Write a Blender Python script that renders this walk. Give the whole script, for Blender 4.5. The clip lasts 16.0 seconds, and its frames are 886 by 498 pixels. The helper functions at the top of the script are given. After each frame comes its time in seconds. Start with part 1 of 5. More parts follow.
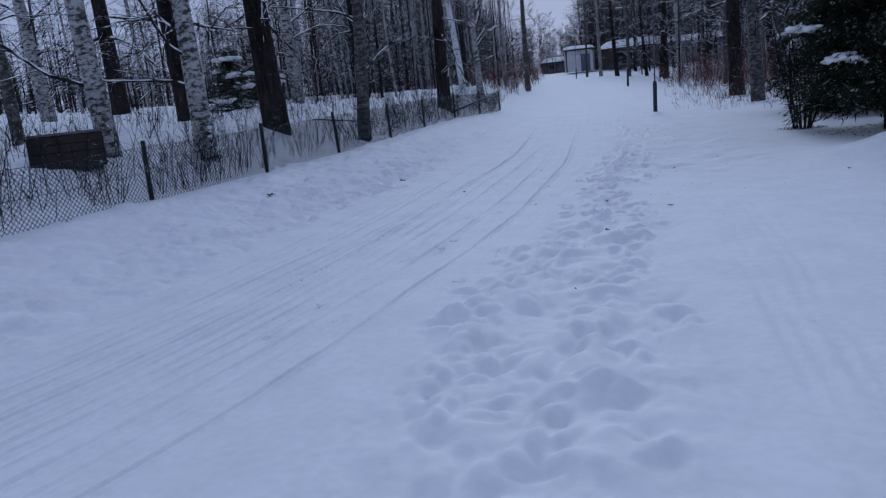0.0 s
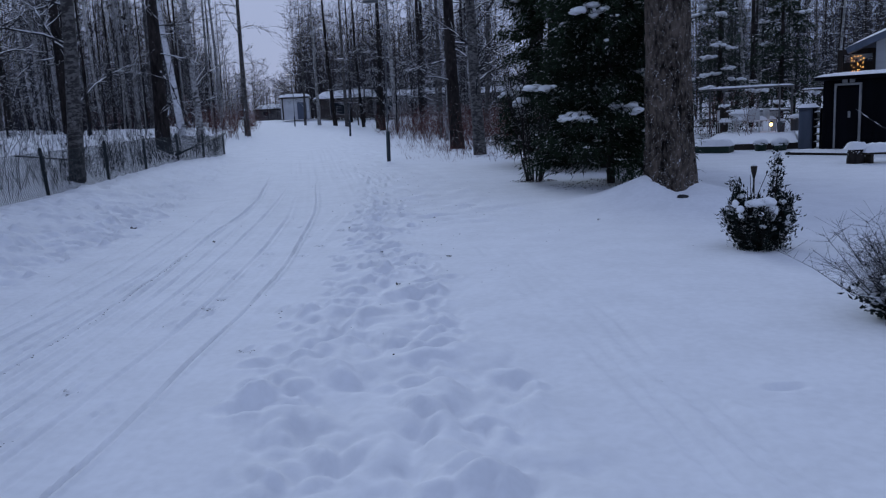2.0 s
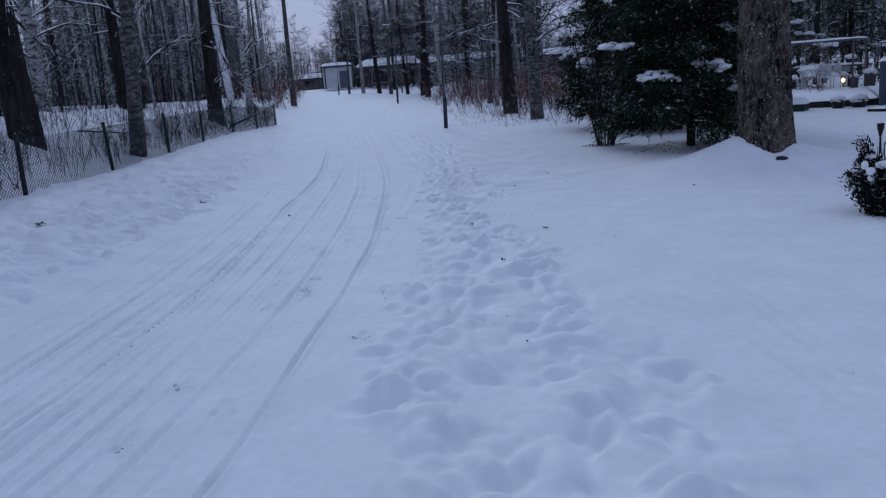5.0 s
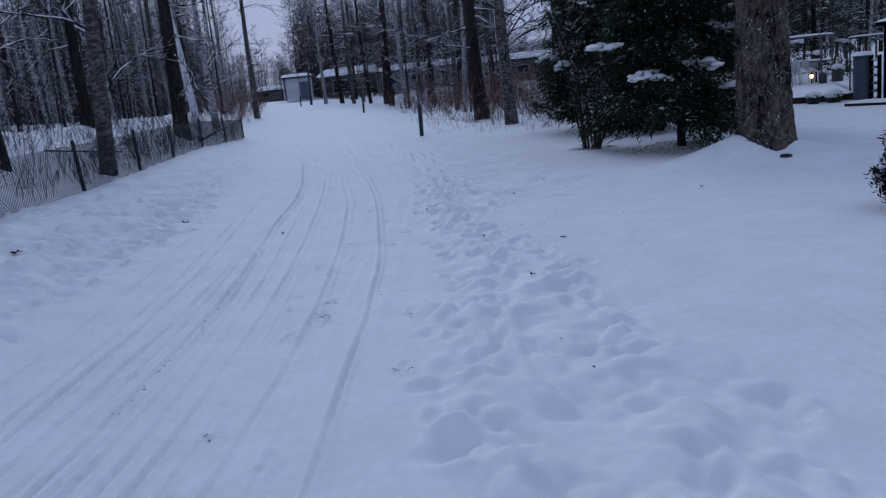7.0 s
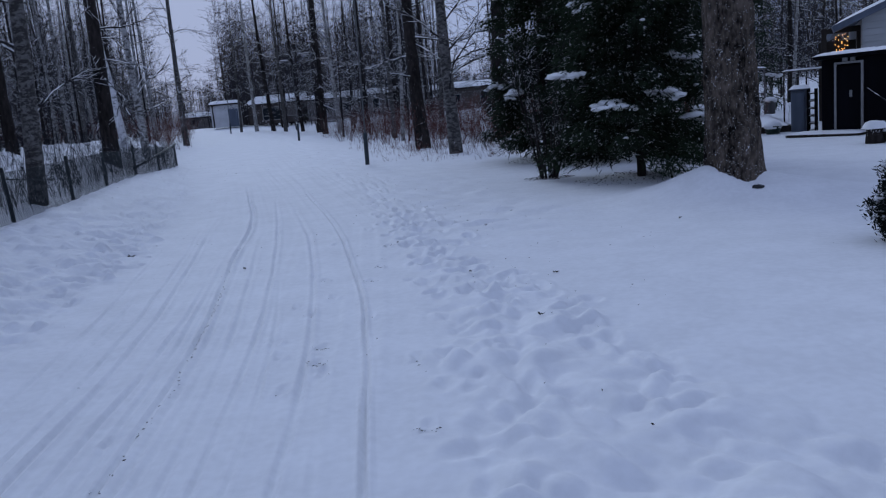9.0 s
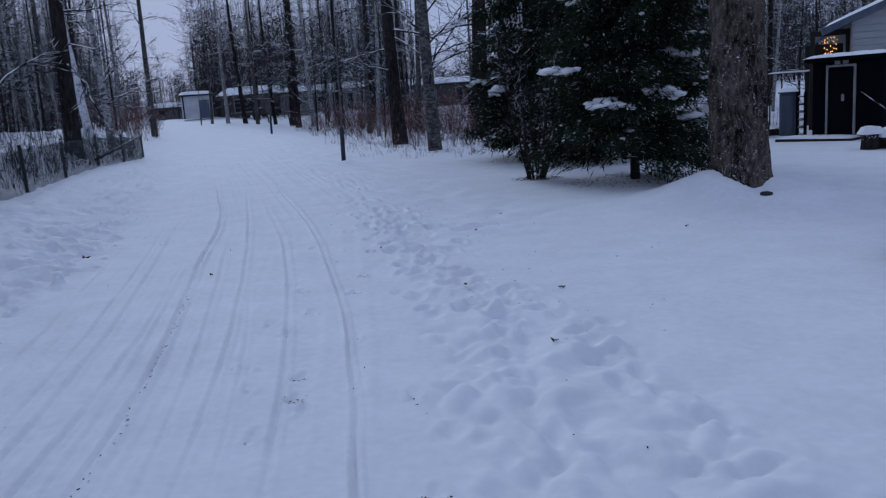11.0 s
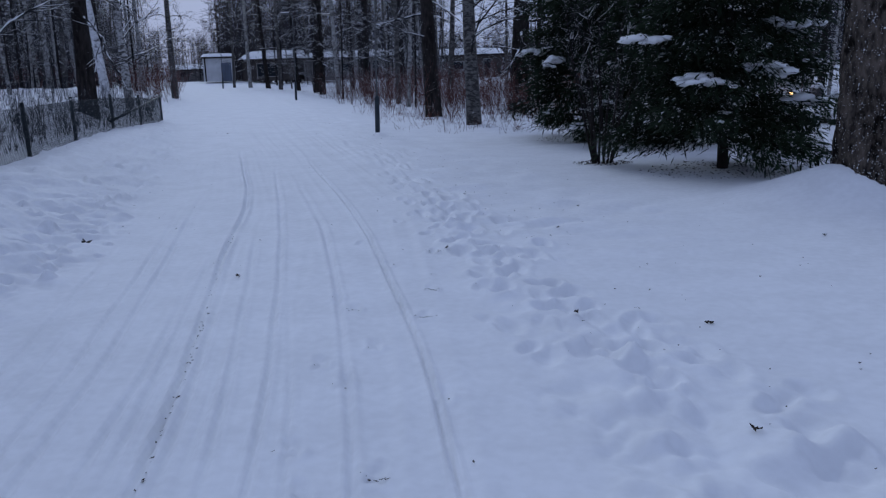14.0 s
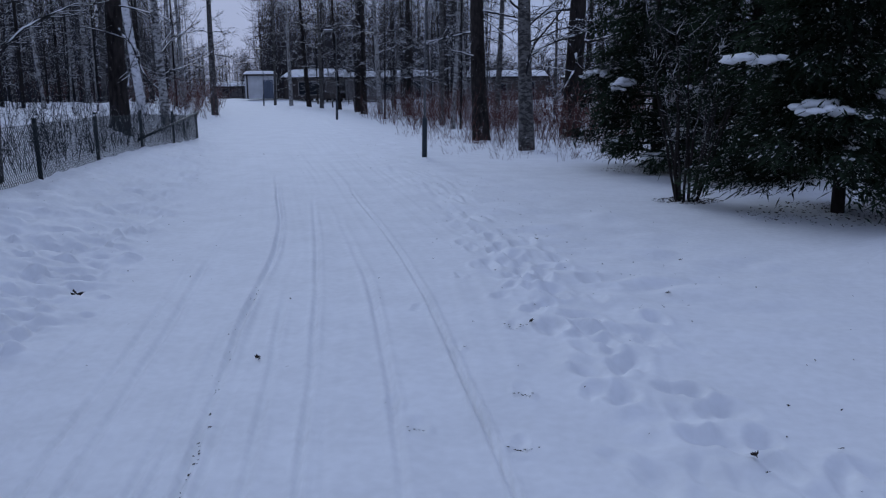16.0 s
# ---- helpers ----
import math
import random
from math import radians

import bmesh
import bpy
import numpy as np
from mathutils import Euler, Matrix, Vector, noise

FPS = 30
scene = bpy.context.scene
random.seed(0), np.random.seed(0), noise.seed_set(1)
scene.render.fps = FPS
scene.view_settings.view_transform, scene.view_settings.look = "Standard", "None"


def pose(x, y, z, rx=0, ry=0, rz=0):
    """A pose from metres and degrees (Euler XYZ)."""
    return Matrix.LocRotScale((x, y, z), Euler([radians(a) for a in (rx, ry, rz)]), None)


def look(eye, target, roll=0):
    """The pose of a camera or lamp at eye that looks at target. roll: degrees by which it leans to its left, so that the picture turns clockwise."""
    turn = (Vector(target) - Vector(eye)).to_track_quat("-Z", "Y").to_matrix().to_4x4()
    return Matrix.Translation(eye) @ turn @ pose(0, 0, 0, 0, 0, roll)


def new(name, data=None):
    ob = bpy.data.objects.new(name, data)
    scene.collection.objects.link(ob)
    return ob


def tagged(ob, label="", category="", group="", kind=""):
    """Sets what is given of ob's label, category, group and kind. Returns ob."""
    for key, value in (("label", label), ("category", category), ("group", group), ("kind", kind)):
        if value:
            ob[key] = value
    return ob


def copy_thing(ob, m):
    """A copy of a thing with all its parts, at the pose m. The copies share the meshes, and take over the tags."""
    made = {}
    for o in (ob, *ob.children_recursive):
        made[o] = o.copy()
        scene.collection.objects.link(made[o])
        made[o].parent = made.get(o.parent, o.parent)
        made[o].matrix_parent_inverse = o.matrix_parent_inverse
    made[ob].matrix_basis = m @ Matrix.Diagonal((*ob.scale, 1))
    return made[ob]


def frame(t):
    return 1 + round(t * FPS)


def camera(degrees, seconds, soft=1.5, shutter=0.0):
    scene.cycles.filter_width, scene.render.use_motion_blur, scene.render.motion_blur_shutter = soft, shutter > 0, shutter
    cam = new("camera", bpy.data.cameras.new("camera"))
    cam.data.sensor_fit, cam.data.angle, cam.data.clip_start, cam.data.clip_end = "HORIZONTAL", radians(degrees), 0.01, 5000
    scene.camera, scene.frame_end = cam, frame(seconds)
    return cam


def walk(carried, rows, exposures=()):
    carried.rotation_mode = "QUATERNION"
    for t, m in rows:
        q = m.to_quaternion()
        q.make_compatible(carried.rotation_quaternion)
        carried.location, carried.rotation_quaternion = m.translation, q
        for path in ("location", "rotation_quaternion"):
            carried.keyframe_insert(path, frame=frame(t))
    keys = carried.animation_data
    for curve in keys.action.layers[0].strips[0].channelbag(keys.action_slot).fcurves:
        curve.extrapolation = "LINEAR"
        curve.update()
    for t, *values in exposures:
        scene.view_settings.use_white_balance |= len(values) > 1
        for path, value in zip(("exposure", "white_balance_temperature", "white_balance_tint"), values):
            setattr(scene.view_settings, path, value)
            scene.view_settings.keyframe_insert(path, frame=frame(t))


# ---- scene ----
cam = camera(57.8, 16.0, soft=1.25)
PATH = [
    (0, (3.25, -0.671, 1.694), (2.22, 0.996, 1.295), -6.0),
    (0.5, (2.901, -0.576, 1.653), (2.119, 1.229, 1.293), -5.0),
    (1, (2.641, -0.382, 1.634), (1.891, 1.438, 1.282), -4.9),
    (1.5, (2.491, -0.216, 1.67), (1.754, 1.614, 1.345), -4.6),
    (2, (2.288, -0.129, 1.662), (1.916, 1.807, 1.324), -2.9),
    (2.5, (2.101, -0.124, 1.666), (1.838, 1.828, 1.32), -3.1),
    (3, (1.978, 0.009, 1.638), (1.651, 1.95, 1.285), -3.8),
    (3.5, (1.875, 0.161, 1.63), (1.416, 2.069, 1.241), -4.4),
    (5.8, (1.428, 0.389, 1.669), (0.942, 2.285, 1.256), -4.3),
    (6, (1.367, 0.43, 1.672), (0.865, 2.323, 1.266), -4.5),
    (6.5, (1.105, 0.528, 1.68), (0.617, 2.427, 1.284), -6.4),
    (7, (1.002, 0.681, 1.669), (0.618, 2.603, 1.267), -6.0),
    (7.5, (0.944, 0.848, 1.705), (0.583, 2.778, 1.322), -6.1),
    (8, (0.78, 0.933, 1.696), (0.488, 2.88, 1.342), -6.2),
    (8.2, (0.667, 0.95, 1.693), (0.444, 2.907, 1.347), -6.1),
    (10.3, (0.161, 1.661, 1.675), (-0.024, 3.618, 1.31), -4.4),
    (10.5, (0.13, 1.73, 1.668), (-0.028, 3.689, 1.299), -4.1),
    (11, (0.096, 1.993, 1.671), (-0.036, 3.955, 1.307), -4.0),
    (11.5, (0.012, 2.222, 1.668), (-0.126, 4.18, 1.281), -3.8),
    (12, (-0.189, 2.453, 1.694), (-0.327, 4.411, 1.312), -3.6),
    (12.5, (-0.274, 2.696, 1.671), (-0.391, 4.655, 1.286), -3.5),
    (13, (-0.309, 3.032, 1.68), (-0.49, 4.979, 1.259), -4.2),
    (13.5, (-0.467, 3.377, 1.658), (-0.666, 5.319, 1.225), -3.1),
    (14, (-0.612, 3.74, 1.638), (-0.784, 5.686, 1.21), -1.9),
    (14.5, (-0.721, 4.151, 1.654), (-0.95, 6.092, 1.232), -2.5),
    (15, (-0.936, 4.575, 1.671), (-1.189, 6.52, 1.284), -1.6),
    (15.5, (-1.036, 5.045, 1.637), (-1.284, 6.991, 1.25), -0.8),
    (16, (-1.109, 5.469, 1.636), (-1.367, 7.416, 1.26), -0.8),
]
walk(cam, [(t, look(eye, target, roll)) for t, eye, target, roll in PATH])

# ---- world and light ----
world = bpy.data.worlds.new("winter_dusk")
scene.world = world
world.use_nodes = True
wn, wl = world.node_tree.nodes, world.node_tree.links
sky = wn.new("ShaderNodeTexSky")
sky.sky_type, sky.sun_disc = "NISHITA", False
sky.sun_elevation, sky.sun_rotation = radians(24), radians(-25)
sky.air_density, sky.dust_density, sky.ozone_density = 1.0, 2.0, 3.0
cloud = wn.new("ShaderNodeMix")
cloud.data_type = "RGBA"
cloud.inputs["Factor"].default_value = 0.96
cloud.inputs["B"].default_value = (4.45, 5.6, 9.0, 1)
wl.new(sky.outputs["Color"], cloud.inputs["A"])
wl.new(cloud.outputs["Result"], wn["Background"].inputs["Color"])
wn["Background"].inputs["Strength"].default_value = 0.0665
sun = new("sun", bpy.data.lights.new("sun", "SUN"))
sun.data.energy, sun.data.angle, sun.data.color = 0.85, radians(24), (0.7, 0.83, 1.0)
sun.matrix_world = look((-16, 34, 17), (0, 0, 0))

# ---- materials ----


def material(name, base, rough=0.8, vary=0.25, scale=8.0, bump=0.3, dist=0.01, metal=0.0, snow=0.0, snow_scale=6.0, tint=None, stretch=(1, 1, 1), spec=0.3, ramp_at=(0.38, 0.62)):
    """A surface with grain and stains at two scales; snow: share of settled snow on its upward side and in flecks."""
    m = bpy.data.materials.new(name)
    m.use_nodes = True
    n, l = m.node_tree.nodes, m.node_tree.links
    b = n["Principled BSDF"]
    b.inputs["Roughness"].default_value, b.inputs["Metallic"].default_value = rough, metal
    b.inputs["Specular IOR Level"].default_value = spec
    co, mp = n.new("ShaderNodeTexCoord"), n.new("ShaderNodeMapping")
    mp.inputs["Scale"].default_value = stretch
    l.new(co.outputs["Object"], mp.inputs["Vector"])
    fine, wide = n.new("ShaderNodeTexNoise"), n.new("ShaderNodeTexNoise")
    fine.inputs["Scale"].default_value, fine.inputs["Detail"].default_value = scale, 6
    wide.inputs["Scale"].default_value, wide.inputs["Detail"].default_value = scale / 7, 3
    l.new(mp.outputs["Vector"], fine.inputs["Vector"])
    l.new(mp.outputs["Vector"], wide.inputs["Vector"])
    add = n.new("ShaderNodeMath")
    add.operation = "ADD"
    l.new(fine.outputs["Fac"], add.inputs[0])
    l.new(wide.outputs["Fac"], add.inputs[1])
    ramp = n.new("ShaderNodeValToRGB")
    lo = [c * (1 - vary) for c in base]
    hi = [min(1, c * (1 + vary)) for c in (tint or base)]
    ramp.color_ramp.elements[0].position, ramp.color_ramp.elements[1].position = ramp_at
    ramp.color_ramp.elements[0].color, ramp.color_ramp.elements[1].color = (*lo, 1), (*hi, 1)
    half = n.new("ShaderNodeMath")
    half.operation = "MULTIPLY"
    half.inputs[1].default_value = 0.5
    l.new(add.outputs[0], half.inputs[0])
    l.new(half.outputs[0], ramp.inputs["Fac"])
    out = ramp.outputs["Color"]
    if snow > 0:
        geo, sep = n.new("ShaderNodeNewGeometry"), n.new("ShaderNodeSeparateXYZ")
        l.new(geo.outputs["Normal"], sep.inputs[0])
        fleck = n.new("ShaderNodeTexNoise")
        fleck.inputs["Scale"].default_value, fleck.inputs["Detail"].default_value = snow_scale, 4
        l.new(co.outputs["Object"], fleck.inputs["Vector"])
        up = n.new("ShaderNodeMath")
        up.operation = "MULTIPLY_ADD"
        up.inputs[1].default_value = 0.22
        l.new(sep.outputs["Z"], up.inputs[0])
        l.new(fleck.outputs["Fac"], up.inputs[2])
        cut = n.new("ShaderNodeValToRGB")
        edge = 0.78 - 0.4 * snow
        cut.color_ramp.elements[0].position, cut.color_ramp.elements[1].position = edge, min(1, edge + 0.05)
        l.new(up.outputs[0], cut.inputs["Fac"])
        mix = n.new("ShaderNodeMix")
        mix.data_type = "RGBA"
        mix.inputs["B"].default_value = (0.8, 0.81, 0.84, 1)
        l.new(cut.outputs["Color"], mix.inputs["Factor"])
        l.new(out, mix.inputs["A"])
        out = mix.outputs["Result"]
    l.new(out, b.inputs["Base Color"])
    if bump:
        bp = n.new("ShaderNodeBump")
        bp.inputs["Strength"].default_value, bp.inputs["Distance"].default_value = bump, dist
        l.new(fine.outputs["Fac"], bp.inputs["Height"])
        l.new(bp.outputs["Normal"], b.inputs["Normal"])
    return m


def birch_bark(name, pale, dark, cover):
    """White bark broken by dark horizontal lenticels and black plates, rougher near the foot."""
    m = material(name, pale, 0.8, 0.2, 9, 0.5, 0.02, snow=0.22, snow_scale=9)
    n, l = m.node_tree.nodes, m.node_tree.links
    b = n["Principled BSDF"]
    old = b.inputs["Base Color"].links[0].from_socket
    co, mp, band, ramp, mix = (n.new(k) for k in ("ShaderNodeTexCoord", "ShaderNodeMapping", "ShaderNodeTexNoise", "ShaderNodeValToRGB", "ShaderNodeMix"))
    mp.inputs["Scale"].default_value = (2.4, 2.4, 5)
    band.inputs["Scale"].default_value, band.inputs["Detail"].default_value, band.inputs["Roughness"].default_value = 2.6, 9, 0.72
    l.new(co.outputs["Object"], mp.inputs["Vector"])
    l.new(mp.outputs["Vector"], band.inputs["Vector"])
    ramp.color_ramp.elements[0].position, ramp.color_ramp.elements[1].position = cover - 0.04, cover + 0.04
    ramp.color_ramp.elements[0].color, ramp.color_ramp.elements[1].color = (1, 1, 1, 1), (0, 0, 0, 1)
    l.new(band.outputs["Fac"], ramp.inputs["Fac"])
    mix.data_type = "RGBA"
    mix.inputs["B"].default_value = (*dark, 1)
    l.new(ramp.outputs["Color"], mix.inputs["Factor"])
    l.new(old, mix.inputs["A"])
    l.new(mix.outputs["Result"], b.inputs["Base Color"])
    return m


SNOW = material("snow", (0.8, 0.81, 0.83), 0.75, 0.05, 14, 0.2, 0.01, spec=0.2)
SNOW_LUMP = material("settled_snow", (0.83, 0.84, 0.86), 0.8, 0.04, 20, 0.4, 0.01, spec=0.2)
BIRCH = birch_bark("birch_bark", (0.36, 0.355, 0.35), (0.045, 0.042, 0.041), 0.48)
BIRCH_GREY = birch_bark("grey_birch_bark", (0.13, 0.125, 0.122), (0.035, 0.032, 0.031), 0.51)
BIRCH_SNOWY = birch_bark("snow_plastered_birch", (0.62, 0.62, 0.64), (0.05, 0.045, 0.045), 0.42)
PINE_BARK = material("pine_bark", (0.026, 0.022, 0.021), 0.95, 0.6, 11, 0.9, 0.04, snow=0.17, snow_scale=30, stretch=(1, 1, 0.3), spec=0.1)
ASPEN_BARK = material("old_aspen_bark", (0.038, 0.029, 0.023), 0.95, 0.8, 20, 1.0, 0.06, snow=0.31, snow_scale=55, tint=(0.074, 0.06, 0.05), stretch=(1, 1, 0.45), spec=0.1, ramp_at=(0.4, 0.62))
TWIG = material("dark_twigs", (0.027, 0.027, 0.03), 0.9, 0.3, 5, 0, snow=0.36, snow_scale=3, spec=0.1)
TWIG_FAR = material("far_twigs", (0.042, 0.039, 0.044), 0.9, 0.3, 0.6, 0, snow=0.3, snow_scale=1.2, spec=0.1)
TWIG_LADEN = material("snow_laden_branches", (0.028, 0.027, 0.029), 0.9, 0.3, 5, 0, snow=0.5, snow_scale=3, spec=0.1)
RED_TWIG = material("red_twigs", (0.1, 0.042, 0.036), 0.9, 0.35, 2, 0, snow=0.3, snow_scale=4, spec=0.1)
STEM = material("dry_stems", (0.018, 0.02, 0.027), 0.9, 0.3, 3, 0, snow=0.16, snow_scale=5, spec=0.1)
NEEDLE = material("dark_needles", (0.009, 0.015, 0.01), 0.85, 0.45, 4, 0, tint=(0.022, 0.036, 0.02), spec=0.1, snow=0.015, snow_scale=9)
YEW = material("yew_needles", (0.007, 0.013, 0.01), 0.8, 0.4, 9, 0, snow=0.12, snow_scale=9, spec=0.2)
FENCE_GREEN = material("dark_green_paint", (0.007, 0.012, 0.014), 0.6, 0.25, 12, 0.15, 0.003, snow=0.02, snow_scale=20)
WIRE = material("coated_wire", (0.016, 0.024, 0.028), 0.55, 0.25, 20, 0, snow=0.05, snow_scale=8)
WEATHERED = material("weathered_timber", (0.1, 0.1, 0.105), 0.9, 0.35, 6, 0.5, 0.01, stretch=(1, 1, 0.15))
DEBRIS = material("dead_leaf", (0.03, 0.022, 0.018), 0.9, 0.4, 30, 0.3, 0.004)

# ---- shape helpers ----


class Shape:
    """Corners and faces gathered for one mesh."""

    def __init__(self):
        self.v, self.f = [], []

    def tube(self, pts, radii, sides=6, cap=True):
        at = len(self.v)
        up = Vector((0, 0, 1))
        n = len(pts)
        pts = [Vector(p) for p in pts]
        for i, p in enumerate(pts):
            d = (pts[min(i + 1, n - 1)] - pts[max(i - 1, 0)])
            d = d.normalized() if d.length > 1e-9 else up
            a = d.cross(Vector((0.31, 0.95, 0.05)) if abs(d.z) > 0.6 else up).normalized()
            b = d.cross(a)
            for k in range(sides):
                w = 2 * math.pi * k / sides
                q = p + (a * math.cos(w) + b * math.sin(w)) * radii[i]
                self.v.append((q.x, q.y, q.z))
        for i in range(n - 1):
            for k in range(sides):
                k2 = (k + 1) % sides
                self.f.append((at + i * sides + k, at + i * sides + k2, at + (i + 1) * sides + k2, at + (i + 1) * sides + k))
        if cap:
            self.f.append(tuple(at + k for k in reversed(range(sides))))
            self.f.append(tuple(at + (n - 1) * sides + k for k in range(sides)))

    def box(self, c, s, m=None, bevel=0.0):
        at = len(self.v)
        x, y, z = (k / 2 for k in s)
        if bevel <= 0:
            pts = [(i * x, j * y, k * z) for k in (-1, 1) for j in (-1, 1) for i in (-1, 1)]
            faces = [(0, 2, 3, 1), (4, 5, 7, 6), (0, 1, 5, 4), (2, 6, 7, 3), (0, 4, 6, 2), (1, 3, 7, 5)]
        else:
            e = min(bevel, 0.45 * min(s))
            ring = lambda g: [(-x + g, -y), (x - g, -y), (x, -y + g), (x, y - g), (x - g, y), (-x + g, y), (-x, y - g), (-x, -y + g)]
            pts, faces = [], []
            for zz, inset in ((-z, e), (-z + e, 0), (z - e, 0), (z, e)):
                kx, ky = (x - inset) / x, (y - inset) / y
                pts += [(px * kx, py * ky, zz) for px, py in ring(e)]
            for r in range(3):
                for k in range(8):
                    faces.append((r * 8 + k, r * 8 + (k + 1) % 8, r * 8 + 8 + (k + 1) % 8, r * 8 + 8 + k))
            faces += [tuple(reversed(range(8))), tuple(range(24, 32))]
        for p in pts:
            q = Vector(p)
            q = m @ q if m is not None else q
            self.v.append((q.x + c[0], q.y + c[1], q.z + c[2]))
        self.f += [tuple(at + i for i in f) for f in faces]

    def blob(self, c, r, rng, rough=0.25, rings=5, sides=8):
        at = len(self.v)
        for i in range(rings + 1):
            w = math.pi * i / rings
            for k in range(sides):
                a = 2 * math.pi * k / sides
                g = 1 + rng.uniform(-rough, rough)
                self.v.append((c[0] + r[0] * g * math.sin(w) * math.cos(a), c[1] + r[1] * g * math.sin(w) * math.sin(a), c[2] + r[2] * g * math.cos(w)))
        for i in range(rings):
            for k in range(sides):
                k2 = (k + 1) % sides
                self.f.append((at + i * sides + k, at + (i + 1) * sides + k, at + (i + 1) * sides + k2, at + i * sides + k2))

    def join(self, other):
        at = len(self.v)
        self.v += other.v
        self.f += [tuple(at + i for i in f) for f in other.f]

    def ribbon(self, a, b, w):
        """A hair-thin far twig."""
        d = (b - a).cross(Vector((0.3, 0.8, 0.5)))
        d = d.normalized() * w if d.length > 1e-6 else Vector((w, 0, 0))
        self.poly([a - d, a + d, b + d * 0.5, b - d * 0.5])

    def poly(self, pts):
        at = len(self.v)
        self.v += [tuple(p) for p in pts]
        self.f.append(tuple(range(at, at + len(pts))))

    def mesh(self, name, mat, smooth=True):
        me = bpy.data.meshes.new(name)
        me.from_pydata(self.v, [], self.f)
        me.materials.append(mat)
        me.polygons.foreach_set("use_smooth", [smooth] * len(me.polygons))
        me.update()
        return me


def part(name, shape, mat, parent=None, label="", smooth=True):
    ob = new(name, shape.mesh(name, mat, smooth) if isinstance(shape, Shape) else shape)
    if parent is not None:
        ob.parent = parent
    return tagged(ob, label)


def thing(name, at, label, category, group="", kind="", turn=0.0):
    ob = new(name)
    ob.matrix_world = pose(*at, 0, 0, turn)
    return tagged(ob, label, category, group, kind)


# ---- the lie of the land ----
FENCE_Y = [-60, -10, 0, 4, 7.2, 13.4, 16.6, 20.5, 30.6, 60, 100, 400]
FENCE_X = [-3, -4.5, -5.3, -6, -6.55, -7.78, -8.6, -9.8, -12.45, -25, -41, -160]
LEFT_Y = [-60, 0, 3.6, 8, 12, 15, 20.3, 27, 38, 60, 100, 400]
LEFT_X = [2, -1.5, -2.8, -3.95, -4.85, -5.8, -7.6, -10.4, -14.6, -23, -38, -150]
RIGHT_Y = [-60, 2, 7.5, 13, 18, 21, 30, 57, 100, 400]
RIGHT_X = [6, 0.45, -0.1, -1.0, -2.8, -3.9, -7, -17, -33, -142]


def ease(a, b, x):
    t = np.clip((x - a) / (b - a + 1e-9), 0, 1)
    return t * t * (3 - 2 * t)


def lattice(ix, iy, seed):
    k = (ix.astype(np.int64) * 374761393 + iy.astype(np.int64) * 668265263 + seed * 1442695041) & 0xFFFFFFFF
    k = ((k ^ (k >> 13)) * 1274126177) & 0xFFFFFFFF
    return ((k ^ (k >> 16)) & 0xFFFF) / 65535.0


def ripple(x, y, size, seed):
    """Smooth noise from -1 to 1 with bumps of that size."""
    x, y = np.asarray(x, float) / size, np.asarray(y, float) / size
    ix, iy = np.floor(x), np.floor(y)
    fx, fy = x - ix, y - iy
    fx, fy = fx * fx * (3 - 2 * fx), fy * fy * (3 - 2 * fy)
    a, b = lattice(ix, iy, seed), lattice(ix + 1, iy, seed)
    c, d = lattice(ix, iy + 1, seed), lattice(ix + 1, iy + 1, seed)
    return 2 * ((a * (1 - fx) + b * fx) * (1 - fy) + (c * (1 - fx) + d * fx) * fy) - 1


MOUNDS = [(3.16, 13.15, 0.5, 0.09), (3.62, 12.88, 0.3, -0.09), (3.32, 13.5, 1.5, 0.44), (2.75, 16.7, 1.6, 0.06), (4.6, 12.9, 1.3, 0.12)]


def land(x, y):
    """The height of the snow without prints and tracks."""
    x, y = np.asarray(x, float), np.asarray(y, float)
    fx, lx, rx = np.interp(y, FENCE_Y, FENCE_X), np.interp(y, LEFT_Y, LEFT_X), np.interp(y, RIGHT_Y, RIGHT_X)
    rise = 0.0165 * (np.sqrt((np.minimum(y, 105) - 15) ** 2 + 16) + np.minimum(y, 105) - 15) / 2
    z = rise * (1 - 0.9 * ease(0, 5, x - rx) * np.interp(y, [40, 90], [1, 0.3]))
    z = z + np.interp(y, [0, 17, 22, 31, 60], [0.45, 0.46, 0.42, 0.06, 0.06]) * ease(0, 1, (lx + 0.3 - x) / np.maximum(lx + 0.3 - fx, 0.5))
    away = np.maximum(fx - 0.6 - x, 0)
    z = z + (0.6 * ease(0, 2.6, away) + 0.042 * np.minimum(away, 60)) * np.interp(y, [36, 60, 100], [1, 0.6, 0.15])
    for mx, my, r, top in MOUNDS:
        z = z + top * np.exp(-((x - mx) ** 2 + (y - my) ** 2) / (r * r) * 2.2)
    return z


def lie(x, y):
    return float(land(x, y))

